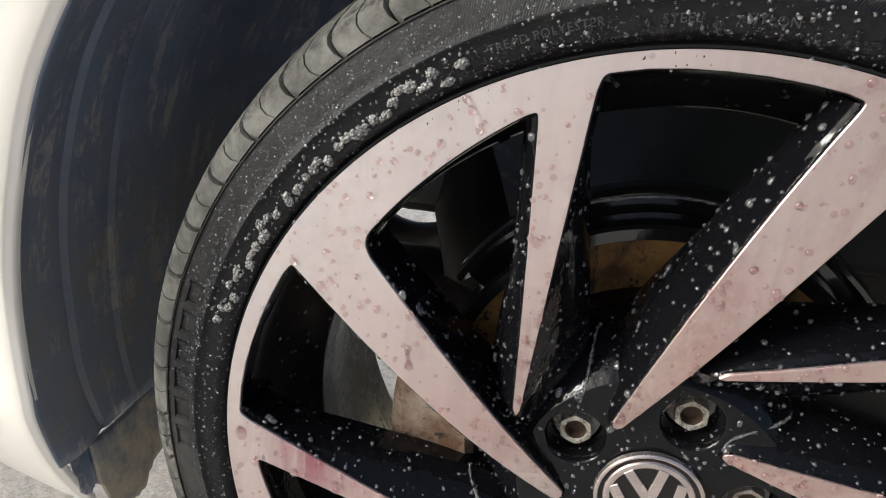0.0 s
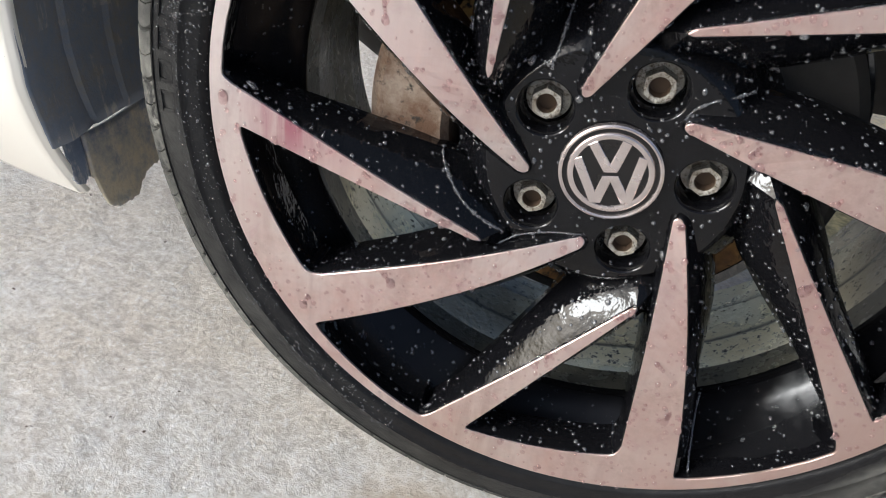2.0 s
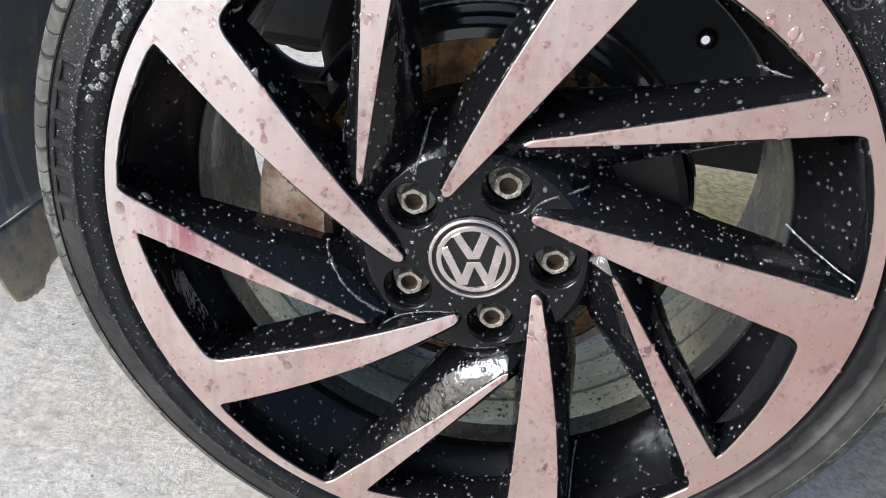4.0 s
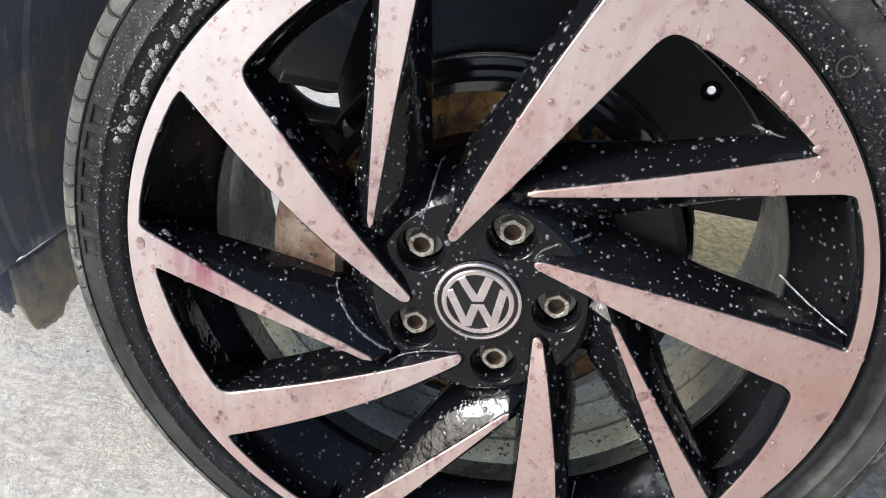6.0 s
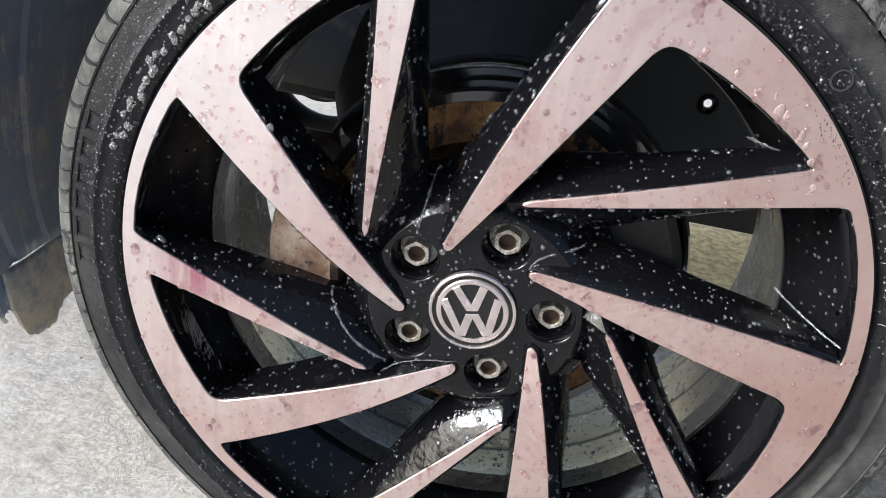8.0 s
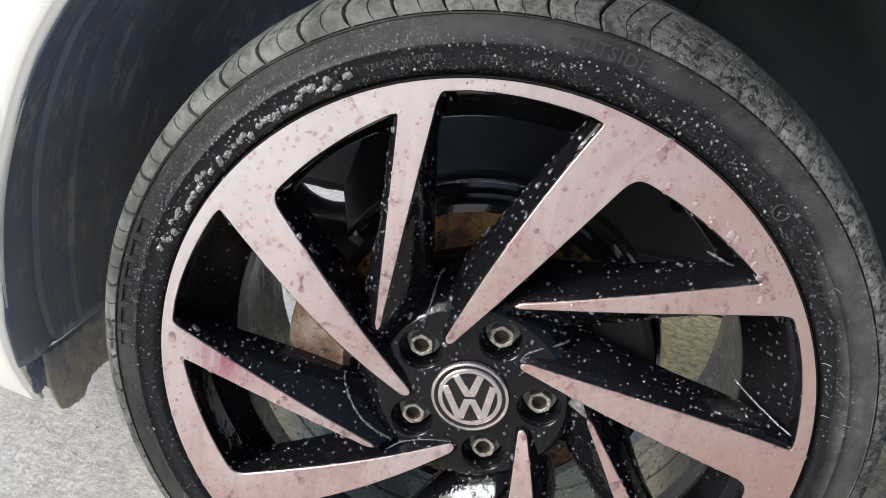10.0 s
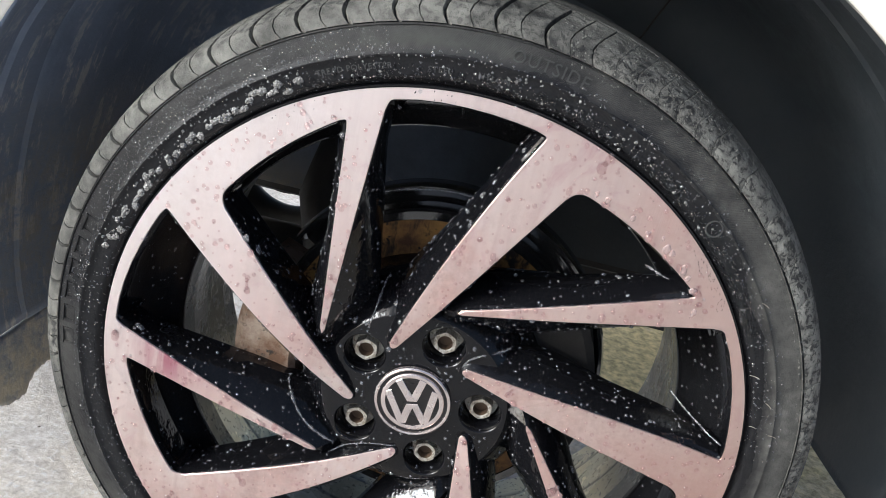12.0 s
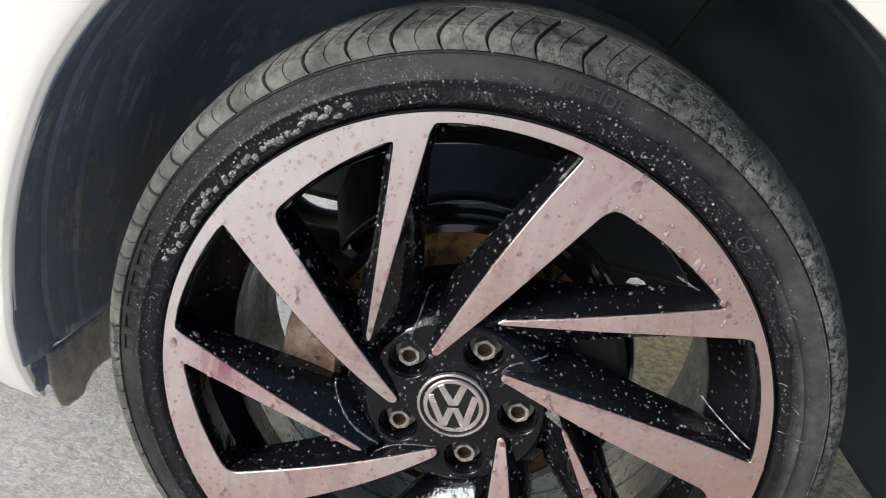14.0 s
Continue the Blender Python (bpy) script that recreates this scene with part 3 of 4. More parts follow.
def build_hub_water():
    """Threads of water that run from the spokes' tips over the hub."""
    for pts, rad in ((((47.2, 51.5, 14.6), (53.4, 53.0, 15.6), (64.3, 50.3, 15.7), (74.0, 45.2, 20.6), (80.5, 42.0, 28.8)), 0.0011),
                     (((97.5, 188.5, 31.0), (95.3, 192.1, 23.0), (88.7, 201.5, 14.5), (81.6, 212.2, 12.0), (73.6, 226.1, 14.3)), 0.0017),
                     (((81.3, 228.7, 12.5), (67.2, 231.9, 15.6), (52.7, 242.1, 15.7), (43.8, 262.0, 15.6)), 0.0009),
                     (((89.1, 115.8, 40.6), (82.3, 118.9, 31.0), (76.0, 122.0, 23.2), (70.7, 125.5, 17.6), (64.5, 131.0, 15.6)), 0.0013)):
        v, f = tube(along(pts, 26), rad * 0.62, 8, 0.9)
        mesh("water_line", v, f, SOAPY, wheel, "thread of water on the hub", 60)


build_hub_water()


def build_bolts():
    """Hexagon wheel bolts with a hollow rusty head."""
    def hexa(r, n=36, flat=1.0):
        pts = []
        for i in range(n):
            a = 2 * math.pi * i / n
            h = math.cos(math.pi / 6) / math.cos((a % (math.pi / 3)) - math.pi / 6)
            pts.append((r * (h * flat + 1 - flat) * math.cos(a), r * (h * flat + 1 - flat) * math.sin(a)))
        return pts
    rings = [(hexa(0.0128, flat=0), 0.0340), (hexa(0.0122, flat=0), 0.0315), (hexa(0.0092), 0.0310), (hexa(0.0092), 0.0232), (hexa(0.0086, flat=0.6), 0.0222),
             (hexa(0.0059, flat=0), 0.0222), (hexa(0.0055, flat=0), 0.0228)]
    verts = [(x, y, z) for pts, y in rings for x, z in pts]
    faces = [(k * 36 + i, k * 36 + (i + 1) % 36, (k + 1) * 36 + (i + 1) % 36, (k + 1) * 36 + i) for k in range(len(rings) - 1) for i in range(36)]
    sock = [(hexa(0.0055, flat=0), 0.0228), (hexa(0.0050, flat=0), 0.0290)]
    sv = [(x, y, z) for pts, y in sock for x, z in pts] + [(0, 0.0294, 0)]
    sf = [(i, (i + 1) % 36, 36 + (i + 1) % 36, 36 + i) for i in range(36)] + [(36 + i, 36 + (i + 1) % 36, 72) for i in range(36)]
    first = None
    for k in range(5):
        c = pol(50, 146.8 - 72 * k)
        m = Matrix.Translation((c.x, 0, c.y)) @ Matrix.Rotation(0.4 + 1.1 * k, 4, "Y")
        if not first:
            first = mesh("wheel_bolt", verts, faces, BOLT, wheel, "worn zinc-plated hexagon wheel bolt", 30)
            first.matrix_local = m
            hollow = mesh("bolt_socket", sv, sf, BOLT_RUST, first, "rusty hollow bolt head", 30)
        else:
            o = share(first, wheel, m)
            o["label"] = first["label"]
            share(hollow, o, Matrix())["label"] = hollow["label"]


build_bolts()


def build_cap():
    v, f = revolve([(0.0, 0.0128), (0.010, 0.0129), (0.0250, 0.0133), (0.0262, 0.0133)], 64)
    cap = mesh("centre_cap", v, f, CAP, wheel, "round black centre cap with a chrome emblem", 40)
    v, f = revolve([(0.0256, 0.0134), (0.0260, 0.0121), (0.0270, 0.0117), (0.0280, 0.0123), (0.0284, 0.0150), (0.0256, 0.0150)], 72, closed=True)
    mesh("cap_ring", v, f, CHROME, cap, "chrome outer ring", 40)
    v, f = revolve([(0.0197, 0.0134), (0.0200, 0.0122), (0.0211, 0.0118), (0.0226, 0.0119), (0.0233, 0.0124), (0.0236, 0.0134)], 72)
    mesh("emblem_ring", v, f, CHROME, cap, "chrome emblem ring", 40)
    R = 0.0212

    def bar(a, b, w, lift, cut_a=0.0, cut_b=0.0):
        """A straight bevelled bar; its ends are cut level where asked."""
        a, b = Vector(a), Vector(b)
        t = (b - a).normalized()
        nrm = Vector((-t.y, t.x)) * w
        loop = [a + nrm, b + nrm, b - nrm, a - nrm]
        for i, (end, flag) in enumerate(((a, cut_a), (b, cut_b), (b, cut_b), (a, cut_a))):
            if flag:
                p = loop[i]
                loop[i] = p + t * ((end.y - p.y) / t.y)
        turn = Matrix.Rotation(radians(13), 2)
        return plate([turn @ (p * R) for p in loop], lambda r: 0.0, [(-0.00035, 0.0119 - lift), (0.0, 0.0122 - lift), (0.0, 0.0136)])
    for a, b, ca, cb, lift in (((-0.43, 0.86), (-0.03, 0.03), 0, 1, 0.0), ((0.43, 0.86), (0.03, 0.03), 0, 1, 0.00003),
                               ((-0.83, 0.44), (-0.40, -0.84), 0, 1, 0.00002), ((0.83, 0.44), (0.40, -0.84), 0, 1, 0.00005),
                               ((-0.40, -0.84), (-0.06, -0.06), 1, 1, 0.00006), ((0.40, -0.84), (0.06, -0.06), 1, 1, 0.00008)):
        v, f = bar(a, b, 0.128, lift, ca, cb)
        mesh("emblem_bar", v, f, CHROME, cap, "chrome emblem bar", 30)


build_cap()

# ---- tyre ----
SIDE = [(0.222, 0.014), (0.2285, 0.0085), (0.2312, 0.0046), (0.2340, 0.0026), (0.2350, 0.0014), (0.2366, 0.0012), (0.2420, 0.0010), (0.2468, 0.0010), (0.2474, 0.0003),
        (0.2484, 0.0003), (0.2490, 0.0011), (0.2540, 0.0016), (0.2620, 0.0028), (0.2650, 0.0034), (0.2654, 0.0026), (0.2660, 0.0030), (0.2663, 0.0050),
        (0.2667, 0.0062), (0.2667, 0.0080)]
SHOULDER = [(0.2670, 0.0040), (0.2712, 0.0056), (0.2756, 0.0086), (0.2792, 0.0118), (0.2832, 0.0225), (0.2868, 0.0380), (0.2895, 0.0540)]


def flatten(verts):
    """Press the tyre flat where it stands on the ground, with a slight bulge."""
    out = []
    for x, y, z in verts:
        low = -AXLE + 0.002
        if z < low:
            y = y - (low - z) * 0.25 if y < 0.1 else y + (low - z) * 0.25
            z = low
        out.append((x, y, z))
    return out


def build_tyre():
    core = [(r - 0.0045, y + 0.003) for r, y in SHOULDER[1:]] + [(0.2870, 0.060), (0.2880, 0.10), (0.2870, 0.145), (0.280, 0.19), (0.265, 0.203), (0.235, 0.203), (0.2320, 0.196)]
    v, f = revolve(SIDE + core, 360)
    tyre = mesh("tyre", flatten(v), f, RUBBER, wheel, "wet low-profile black tyre with dusty shoulder", 50)
    n = 56
    for k in range(n):
        a0 = 360.0 * k / n
        width = 360.0 / n
        cols = [0.0, 0.03, 0.47, 0.48, 0.49, 0.50, 0.93, 0.96]
        drop = [0.9, 0.0, 0.0, 0.8, 0.8, 0.0, 0.0, 0.9]
        if -40 < (a0 + 180) % 360 - 180 < 74:        # grooves filled with dried dirt
            cols, drop = cols[:-2] + [0.985, 0.995], [0.22 * d for d in drop]
        verts, faces = [], []
        p = len(SHOULDER) + 1
        for c, (u, d) in enumerate(zip(cols, drop)):
            for i, (r, y) in enumerate(SHOULDER + [(0.2845, 0.0545)]):
                hook = width * (0.0, 0.09, 0.13, 0.09, -0.02, -0.16, -0.28, -0.28)[i]
                a = radians(a0 + width * u + hook)
                sunk = 0.0016 * d if i < len(SHOULDER) else 0
                rr = r - sunk
                verts.append((rr * math.cos(a), y + sunk * 0.6, rr * math.sin(a)))
        for c in range(len(cols) - 1):
            for i in range(p - 1):
                faces.append((c * p + i, c * p + i + 1, (c + 1) * p + i + 1, (c + 1) * p + i))
        for c in (0, len(cols) - 1):
            b = len(verts)
            for i, (r, y) in enumerate(SHOULDER + [(0.2845, 0.0545)]):
                x0, y0, z0 = verts[c * p + i]
                s = (r - 0.006) / r
                verts.append((x0 * s, y0 + 0.003, z0 * s))
            for i in range(p - 1):
                faces.append((c * p + i, c * p + i + 1, b + i + 1, b + i))
        mesh("tread_block", flatten(verts), faces, TREAD, tyre, "", 40)
    v, f = revolve([(0.284, 0.0585), (0.2897, 0.0595), (0.2915, 0.08), (0.292, 0.10), (0.2912, 0.13), (0.286, 0.132)], 240)
    mesh("tread_rib", flatten(v), f, TREAD, tyre, "dusty centre tread rib", 40)
    return tyre


tyre = build_tyre()

# ---- brake ----
brake = thing("brake", "rusty brake disc and dark caliper behind the wheel", "brake", (0, 0, AXLE))


def build_brake():
    v, f = revolve([(0.055, 0.070), (0.055, 0.0745), (0.074, 0.075), (0.1195, 0.075), (0.1195, 0.09), (0.07, 0.096)], 96)
    mesh("brake_disc", v, f, RUST, brake, "rust-brown iron brake disc", 30)
    v, f = revolve([(0.1185, 0.0765), (0.1200, 0.0742), (0.1262, 0.0742), (0.128, 0.0765), (0.128, 0.096), (0.118, 0.096)], 96)
    mesh("disc_edge", v, f, WET_IRON, brake, "dark wet outer edge of the disc", 30)
    # thread of water added as the glint on the shield's wet lip
    v, f = tube(along(((139.5, 119, 88.5), (139.8, 111, 88.2), (139.4, 100, 88.5), (139.6, 90, 88.3), (139.5, 80, 88.5)), 26), 0.0007, 8, 0.9)
    mesh("water_line", v, f, SOAPY, brake, "water thread added as glint on the shield's lip", 60)
    v, f = revolve([(0.0, 0.061), (0.050, 0.061), (0.056, 0.064), (0.058, 0.09)], 64)
    mesh("disc_hat", v, f, IRON, brake, "dark dirty disc hat", 30)
    v, f = revolve([(0.07, 0.104), (0.134, 0.104), (0.137, 0.094), (0.1385, 0.090), (0.141, 0.090), (0.143, 0.096), (0.143, 0.108), (0.07, 0.110)], 90, 5, 150)
    mesh("dust_shield", v, f, WET_IRON, brake, "dark pressed dust shield", 30)
    v, f = revolve([(0.098, 0.045), (0.102, 0.040), (0.140, 0.040), (0.147, 0.046), (0.150, 0.085), (0.148, 0.125), (0.098, 0.125), (0.098, 0.08)], 14, 158, 206, closed=True)
    f += [tuple(range(8)), tuple(range(14 * 8, 15 * 8))]
    mesh("caliper", v, f, CALIPER, brake, "rust-brown brake caliper", 30)
    # added dark block that blacks out the right side of the disc
    v, f = revolve([(0.060, 0.064), (0.064, 0.060), (0.128, 0.060), (0.134, 0.064), (0.136, 0.110), (0.060, 0.110)], 16, -24, 40, closed=True)
    f += [tuple(range(6)), tuple(range(16 * 6, 17 * 6))]
    mesh("caliper_bracket", v, f, IRON, brake, "added dark block that hides the disc's right side", 30)
    v, f = revolve([(0.0, 0.10), (0.05, 0.10), (0.055, 0.13), (0.05, 0.17), (0.03, 0.2), (0.028, 0.5)], 32)
    mesh("knuckle", v, f, IRON, brake, "dark steering knuckle and drive shaft", 30)


build_brake()

# ---- car body ----
car = thing("car_body", "white car body side with black wheel arch liner", "car", (0, 0, 0))
SILL = 0.152


def arch(deg):
    """Radius of the wheel opening's edge round the axle."""
    return float(np.interp(deg, (-25, 5, 22, 45, 62, 90, 120, 140, 150, 159, 170, 176, 182, 186, 189, 192, 196, 200), (0.45, 0.425, 0.392, 0.382, 0.379, 0.383, 0.381, 0.3785, 0.3752, 0.3695, 0.3655, 0.3632, 0.3618, 0.3643, 0.3682, 0.3735, 0.3800, 0.386)))


def skin(x, z):
    """How far back the body's side lies."""
    return 0.0025 + 0.034 * (max(0.0, 0.255 - z) / 0.09) ** 1.4 + 0.27 * max(0.0, -x - 0.36) ** 1.1 + 0.9 * max(0.0, z - 0.66) ** 2


def build_body():
    a_low = math.degrees(math.asin((AXLE - SILL) / 0.384))
    n = 180
    rows = [(-0.0046, 0.0075), (-0.0050, 0.0050), (-0.0044, 0.0032), (-0.0030, 0.0022), (-0.0008, 0.0016), (0.0004, 0.0008), (0.0020, 0.0), (0.012, 0.0), (0.03, 0.0), (0.07, 0.0), (0.13, 0.0), (0.22, 0.0), (0.34, 0.0), (0.5, 0.0)]
    verts, faces = [], []
    for i in range(n + 1):
        d = -a_low + (180 + 2 * a_low) * i / n
        c, q = math.cos(radians(d)), math.sin(radians(d))
        for dr, dy in rows:
            r = arch(d) + dr
            if q < 0 and AXLE + r * q < SILL:
                r = (SILL - AXLE) / q
            x, z = r * c, AXLE + r * q
            verts.append((x, skin(x, z) + dy, z))
    p = len(rows)
    for i in range(n):
        for k in range(p - 1):
            faces.append((i * p + k, i * p + k + 1, (i + 1) * p + k + 1, (i + 1) * p + k))
    mesh("body_panel", verts, faces, WHITE, car, "cream-white painted fender and bumper", 40)
    # the turned-under lower edge of the bumper
    verts, faces = [], []
    for i in range(31):
        x = -0.392 - 0.5 * i / 30
        y = skin(x, SILL)
        verts += [(x, y, SILL), (x, y + 0.004, SILL - 0.005), (x, y + 0.010, SILL - 0.006), (x, y + 0.016, SILL - 0.002), (x, y + 0.018, SILL + 0.004)]
    for i in range(30):
        for k in range(4):
            faces.append((i * 5 + k, i * 5 + k + 1, (i + 1) * 5 + k + 1, (i + 1) * 5 + k))
    mesh("bumper_underside", verts, faces, WHITE, car, "cream-white lower bumper edge", 40)


def build_liner():
    prof = [(-0.0047, 0.0062), (-0.0042, 0.009), (-0.002, 0.016), (0.001, 0.024), (0.0035, 0.034), (0.0060, 0.050), (0.0078, 0.058), (0.0050, 0.062), (0.0045, 0.10), (0.0020, 0.104), (0.001, 0.14), (-0.0005, 0.144), (-0.003, 0.20), (-0.008, 0.26), (-0.018, 0.295), (-0.034, 0.318), (-0.056, 0.330), (-0.09, 0.335)]
    verts, faces = [], []
    n, p = 150, len(prof)
    for i in range(n + 1):
        d = -9.0 + 201.0 * i / n
        a = radians(d)
        for dr, y in prof:
            base = max(min(arch(d), 0.392), 0.3605)
            if d > 183:
                base += (0.3615 - base) * min(1.0, max(0.0, (y - 0.008) / 0.02))
            rr = base + dr + 0.0012 * math.sin(9 * a + 30 * y)
            x, z = rr * math.cos(a), rr * math.sin(a)
            verts.append((x, y + 0.034 * (max(0.0, 0.255 - z - AXLE) / 0.09) ** 1.4 * max(0.0, 1 - y / 0.12), z))
    for i in range(n):
        for k in range(p - 1):
            faces.append((i * p + k, i * p + k + 1, (i + 1) * p + k + 1, (i + 1) * p + k))
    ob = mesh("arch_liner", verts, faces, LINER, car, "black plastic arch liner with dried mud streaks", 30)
    ob.location.z = AXLE
    mod = ob.modifiers.new("thick", "SOLIDIFY")
    mod.thickness, mod.offset = 0.003, 1.0
    # the inner wall of the arch, open below, with a drain hole and a lip along its lower edge
    outer = [Vector((0.3367 * math.cos(a), max(0.3367 * math.sin(a), 0.024), 0)) for a in (radians(3.6 + 172.8 * i / 60) for i in range(61))]
    hole = [Vector((0.1722 + 0.0105 * math.cos(q), 0.3562 - AXLE + 0.0105 * math.sin(q), 0)) for q in (math.pi * k / 7 for k in range(14))]
    verts = [(p.x, 0.3375, p.y) for p in outer + hole]
    faces = [tuple(t) for t in tessellate_polygon([outer, hole])]
    verts += [(x, y, 0.024) for y in (0.3375, 0.40) for x in (outer[0].x, outer[-1].x)]
    faces.append(tuple(len(verts) - k for k in (4, 3, 1, 2)))
    ob = mesh("inner_wall", verts, faces, LINER, car, "dark inner wall of the wheel arch", 30)
    ob.location.z = AXLE


def build_flap():
    """Muddy lower flap of the liner with a hanging tongue, and the black ragged corner beside it."""
    edge_y = (0.030, 0.037, 0.040, 0.0445, 0.047, 0.0495, 0.0525, 0.0545, 0.058, 0.0635, 0.070, 0.085, 0.092, 0.098, 0.110, 0.13, 0.15, 0.25)
    edge_z = (0.1690, 0.1665, 0.1635, 0.1600, 0.1635, 0.1640, 0.1630, 0.152, 0.140, 0.1335, 0.1315, 0.130, 0.1305, 0.137, 0.1425, 0.142, 0.139, 0.14)
    for name, y0, y1, ny, out, material, label in (("mud_flap", 0.0505, 0.246, 90, 0.0015, FLAP, "brown mud-caked lower flap of the liner"), ("liner_corner", 0.037, 0.0525, 40, -0.0025, LINER, "ragged black lower corner of the liner")):
        m = 14
        verts, faces = [], []
        for i in range(ny + 1):
            y = y0 + (y1 - y0) * i / ny
            z0 = float(np.interp(y, edge_y, edge_z)) + 0.0006 * math.sin(900 * y) + 0.0005 * math.sin(2300 * y + 1)
            z1 = (0.1965 + 0.0012 * math.sin(45 * y)) if out > 0.0 else 0.232
            for k in range(m + 1):
                z = z0 + (z1 - z0) * k / m
                x = -0.3665 + 0.0125 * max(0.0, 1 - (z - 0.13) / 0.08) ** 0.8
                verts.append((x + out + 0.0012 * math.sin(60 * y + 20 * z), y, z))
        for i in range(ny):
            for k in range(m):
                faces.append((i * (m + 1) + k, i * (m + 1) + k + 1, (i + 1) * (m + 1) + k + 1, (i + 1) * (m + 1) + k))
        ob = mesh(name, verts, faces, material, car, label, 40)
        mod = ob.modifiers.new("thick", "SOLIDIFY")
        mod.thickness = 0.003


def build_control_arm():
    """The dark suspension arm that crosses behind the wheel."""
    turns = [radians(186 + 156 * i / 40) for i in range(41)]
    pts = [Vector((-0.236 + 0.097 * math.cos(q), 0.46, 0.2895 + 0.097 * math.sin(q))) for q in turns]
    pts = [Vector((-0.42, 0.46, 0.285))] + pts + [Vector((-0.06, 0.46, 0.262))]
    v, f = tube(pts, 0.036, 14)
    mesh("suspension_arm", v, f, IRON, car, "dark dirty suspension arm", 60)
    v, f = revolve([(0.0, 0.44), (0.018, 0.44), (0.020, 0.444), (0.046, 0.446), (0.053, 0.450), (0.055, 0.458), (0.055, 0.50), (0.0, 0.505)], 48)
    ob = mesh("suspension_bushing", v, f, IRON, car, "dark round suspension bushing", 40)
    ob.location = (-0.240, 0.0, 0.3015)


def build_subframe():
    """A dark pressed side plate of the subframe behind the wheel, with one small three-cornered opening."""
    rim = [Vector(p) for p in ((0.055, 0.232), (0.16, 0.205), (0.30, 0.205), (0.40, 0.23), (0.40, 0.29), (0.055, 0.29))]
    hole = [Vector(p) for p in ((0.172, 0.2475), (0.176, 0.2560), (0.184, 0.2590), (0.194, 0.2560), (0.201, 0.2480), (0.188, 0.2470))]
    flat = [Vector((p.x, p.y, 0)) for p in rim + hole]
    tris = [tuple(t) for t in tessellate_polygon([flat[:6], flat[6:]])]
    verts = [(p.x, y, p.y) for y in (0.413, 0.417) for p in flat]
    faces = tris + [tuple(12 + i for i in t) for t in tris]
    for b in (0, 6):
        faces += [(b + i, b + (i + 1) % 6, 12 + b + (i + 1) % 6, 12 + b + i) for i in range(6)]
    mesh("subframe_plate", verts, faces, IRON, car, "black pressed subframe plate with a small opening", 20)
    v, f = tube([Vector((0.149 - 0.0032 * i, 0.308 + 0.002 * i, 0.604 - 0.0085 * i)) for i in range(10)], 0.0011, 8)
    mesh("sensor_cable", v, f, IRON, car, "thin dark sensor cable on the inner arch", 60)


def build_strut():
    """The dark damper and its fork that stand behind the wheel."""
    v, f = tube([Vector((-0.118, 0.33, 0.10)), Vector((-0.125, 0.335, 0.16)), Vector((-0.14, 0.34, 0.24)), Vector((-0.155, 0.345, 0.30)), Vector((-0.16, 0.35, 0.40))], 0.036, 18)
    arm, g = tube([Vector((-0.29, 0.37, 0.212)), Vector((-0.24, 0.365, 0.212)), Vector((-0.19, 0.355, 0.216)), Vector((-0.13, 0.345, 0.222))], 0.031, 16)
    mesh("damper_fork", arm, g, IRON, car, "dark damper fork", 60)
    mesh("damper", v, f, IRON, car, "dark dirty suspension damper", 60)


def build_underbody():
    """The dark sill box behind the wheel, with a narrow drain hole that slants down through it."""
    x0, x1, z0, z1, n = -0.55, 0.55, 0.268, 0.668, 12
    rings = ((0.36, 0.040), (0.372, 0.012), (0.40, 0.0), (0.49, 0.0), (0.518, 0.006), (0.53, 0.020))
    verts, faces = [], []
    for y, d in rings:
        verts += [(x0 + d, y, z0 + d), (x1 - d, y, z0 + d), (x1 - d, y, z1 - d), (x0 + d, y, z1 - d)]
    for k in range(len(rings) - 1):
        faces += [(4 * k + i, 4 * k + (i + 1) % 4, 4 * k + 4 + (i + 1) % 4, 4 * k + 4 + i) for i in range(4)]
    base = len(verts)
    for x, y, z, r in ((0.177, 0.36, 0.3515, 0.0095), (0.2145, 0.53, 0.3125, 0.0050)):
        verts += [(x + r * math.cos(2 * math.pi * i / n), y, z + r * math.sin(2 * math.pi * i / n)) for i in range(n)]
    faces += [(base + i, base + (i + 1) % n, base + n + (i + 1) % n, base + n + i) for i in range(n)]
    for first, hole in ((0, base), (4 * (len(rings) - 1), base + n)):
        index = [first + i for i in range(4)] + [hole + i for i in range(n)]
        flat = [Vector((verts[i][0], verts[i][2], 0)) for i in index]
        faces += [tuple(index[i] for i in t) for t in tessellate_polygon([flat[:4], flat[4:]])]
    mesh("underbody", verts, faces, IRON, car, "dark underside of the car", 30)


build_body()
build_liner()
build_flap()
build_underbody()
build_strut()
build_subframe()
build_control_arm()


# ---- writing and marks on the tyre ----
def bend(verts, r0, deg0, y0, thick_y):
    """Lay flat letters (x along the arc, y outwards, z up from the face) on the sidewall round the axle."""
    out = []
    for x, y, z in verts:
        a = radians(deg0) - x / r0
        out.append(((r0 + y) * math.cos(a), y0 - z * thick_y, (r0 + y) * math.sin(a)))
    return out


def lettering(text, r0, deg0, size, y0, name="raised_lettering"):
    cu = bpy.data.curves.new("type", "FONT")
    cu.body, cu.size, cu.extrude, cu.resolution_u, cu.space_character = text, size, 0.5, 2, 1.1
    ob = bpy.data.objects.new("type", cu)
    me = bpy.data.meshes.new_from_object(ob)
    me.name = name
    bpy.data.objects.remove(ob)
    co = [tuple(v.co) for v in me.vertices]
    for v, p in zip(me.vertices, bend(co, r0, deg0, y0, 0.0005)):
        v.co = p
    me.materials.clear()
    me.materials.append(LETTER)
    o = new(name, me)
    o.parent = wheel
    return tagged(o, "raised moulded tyre lettering")


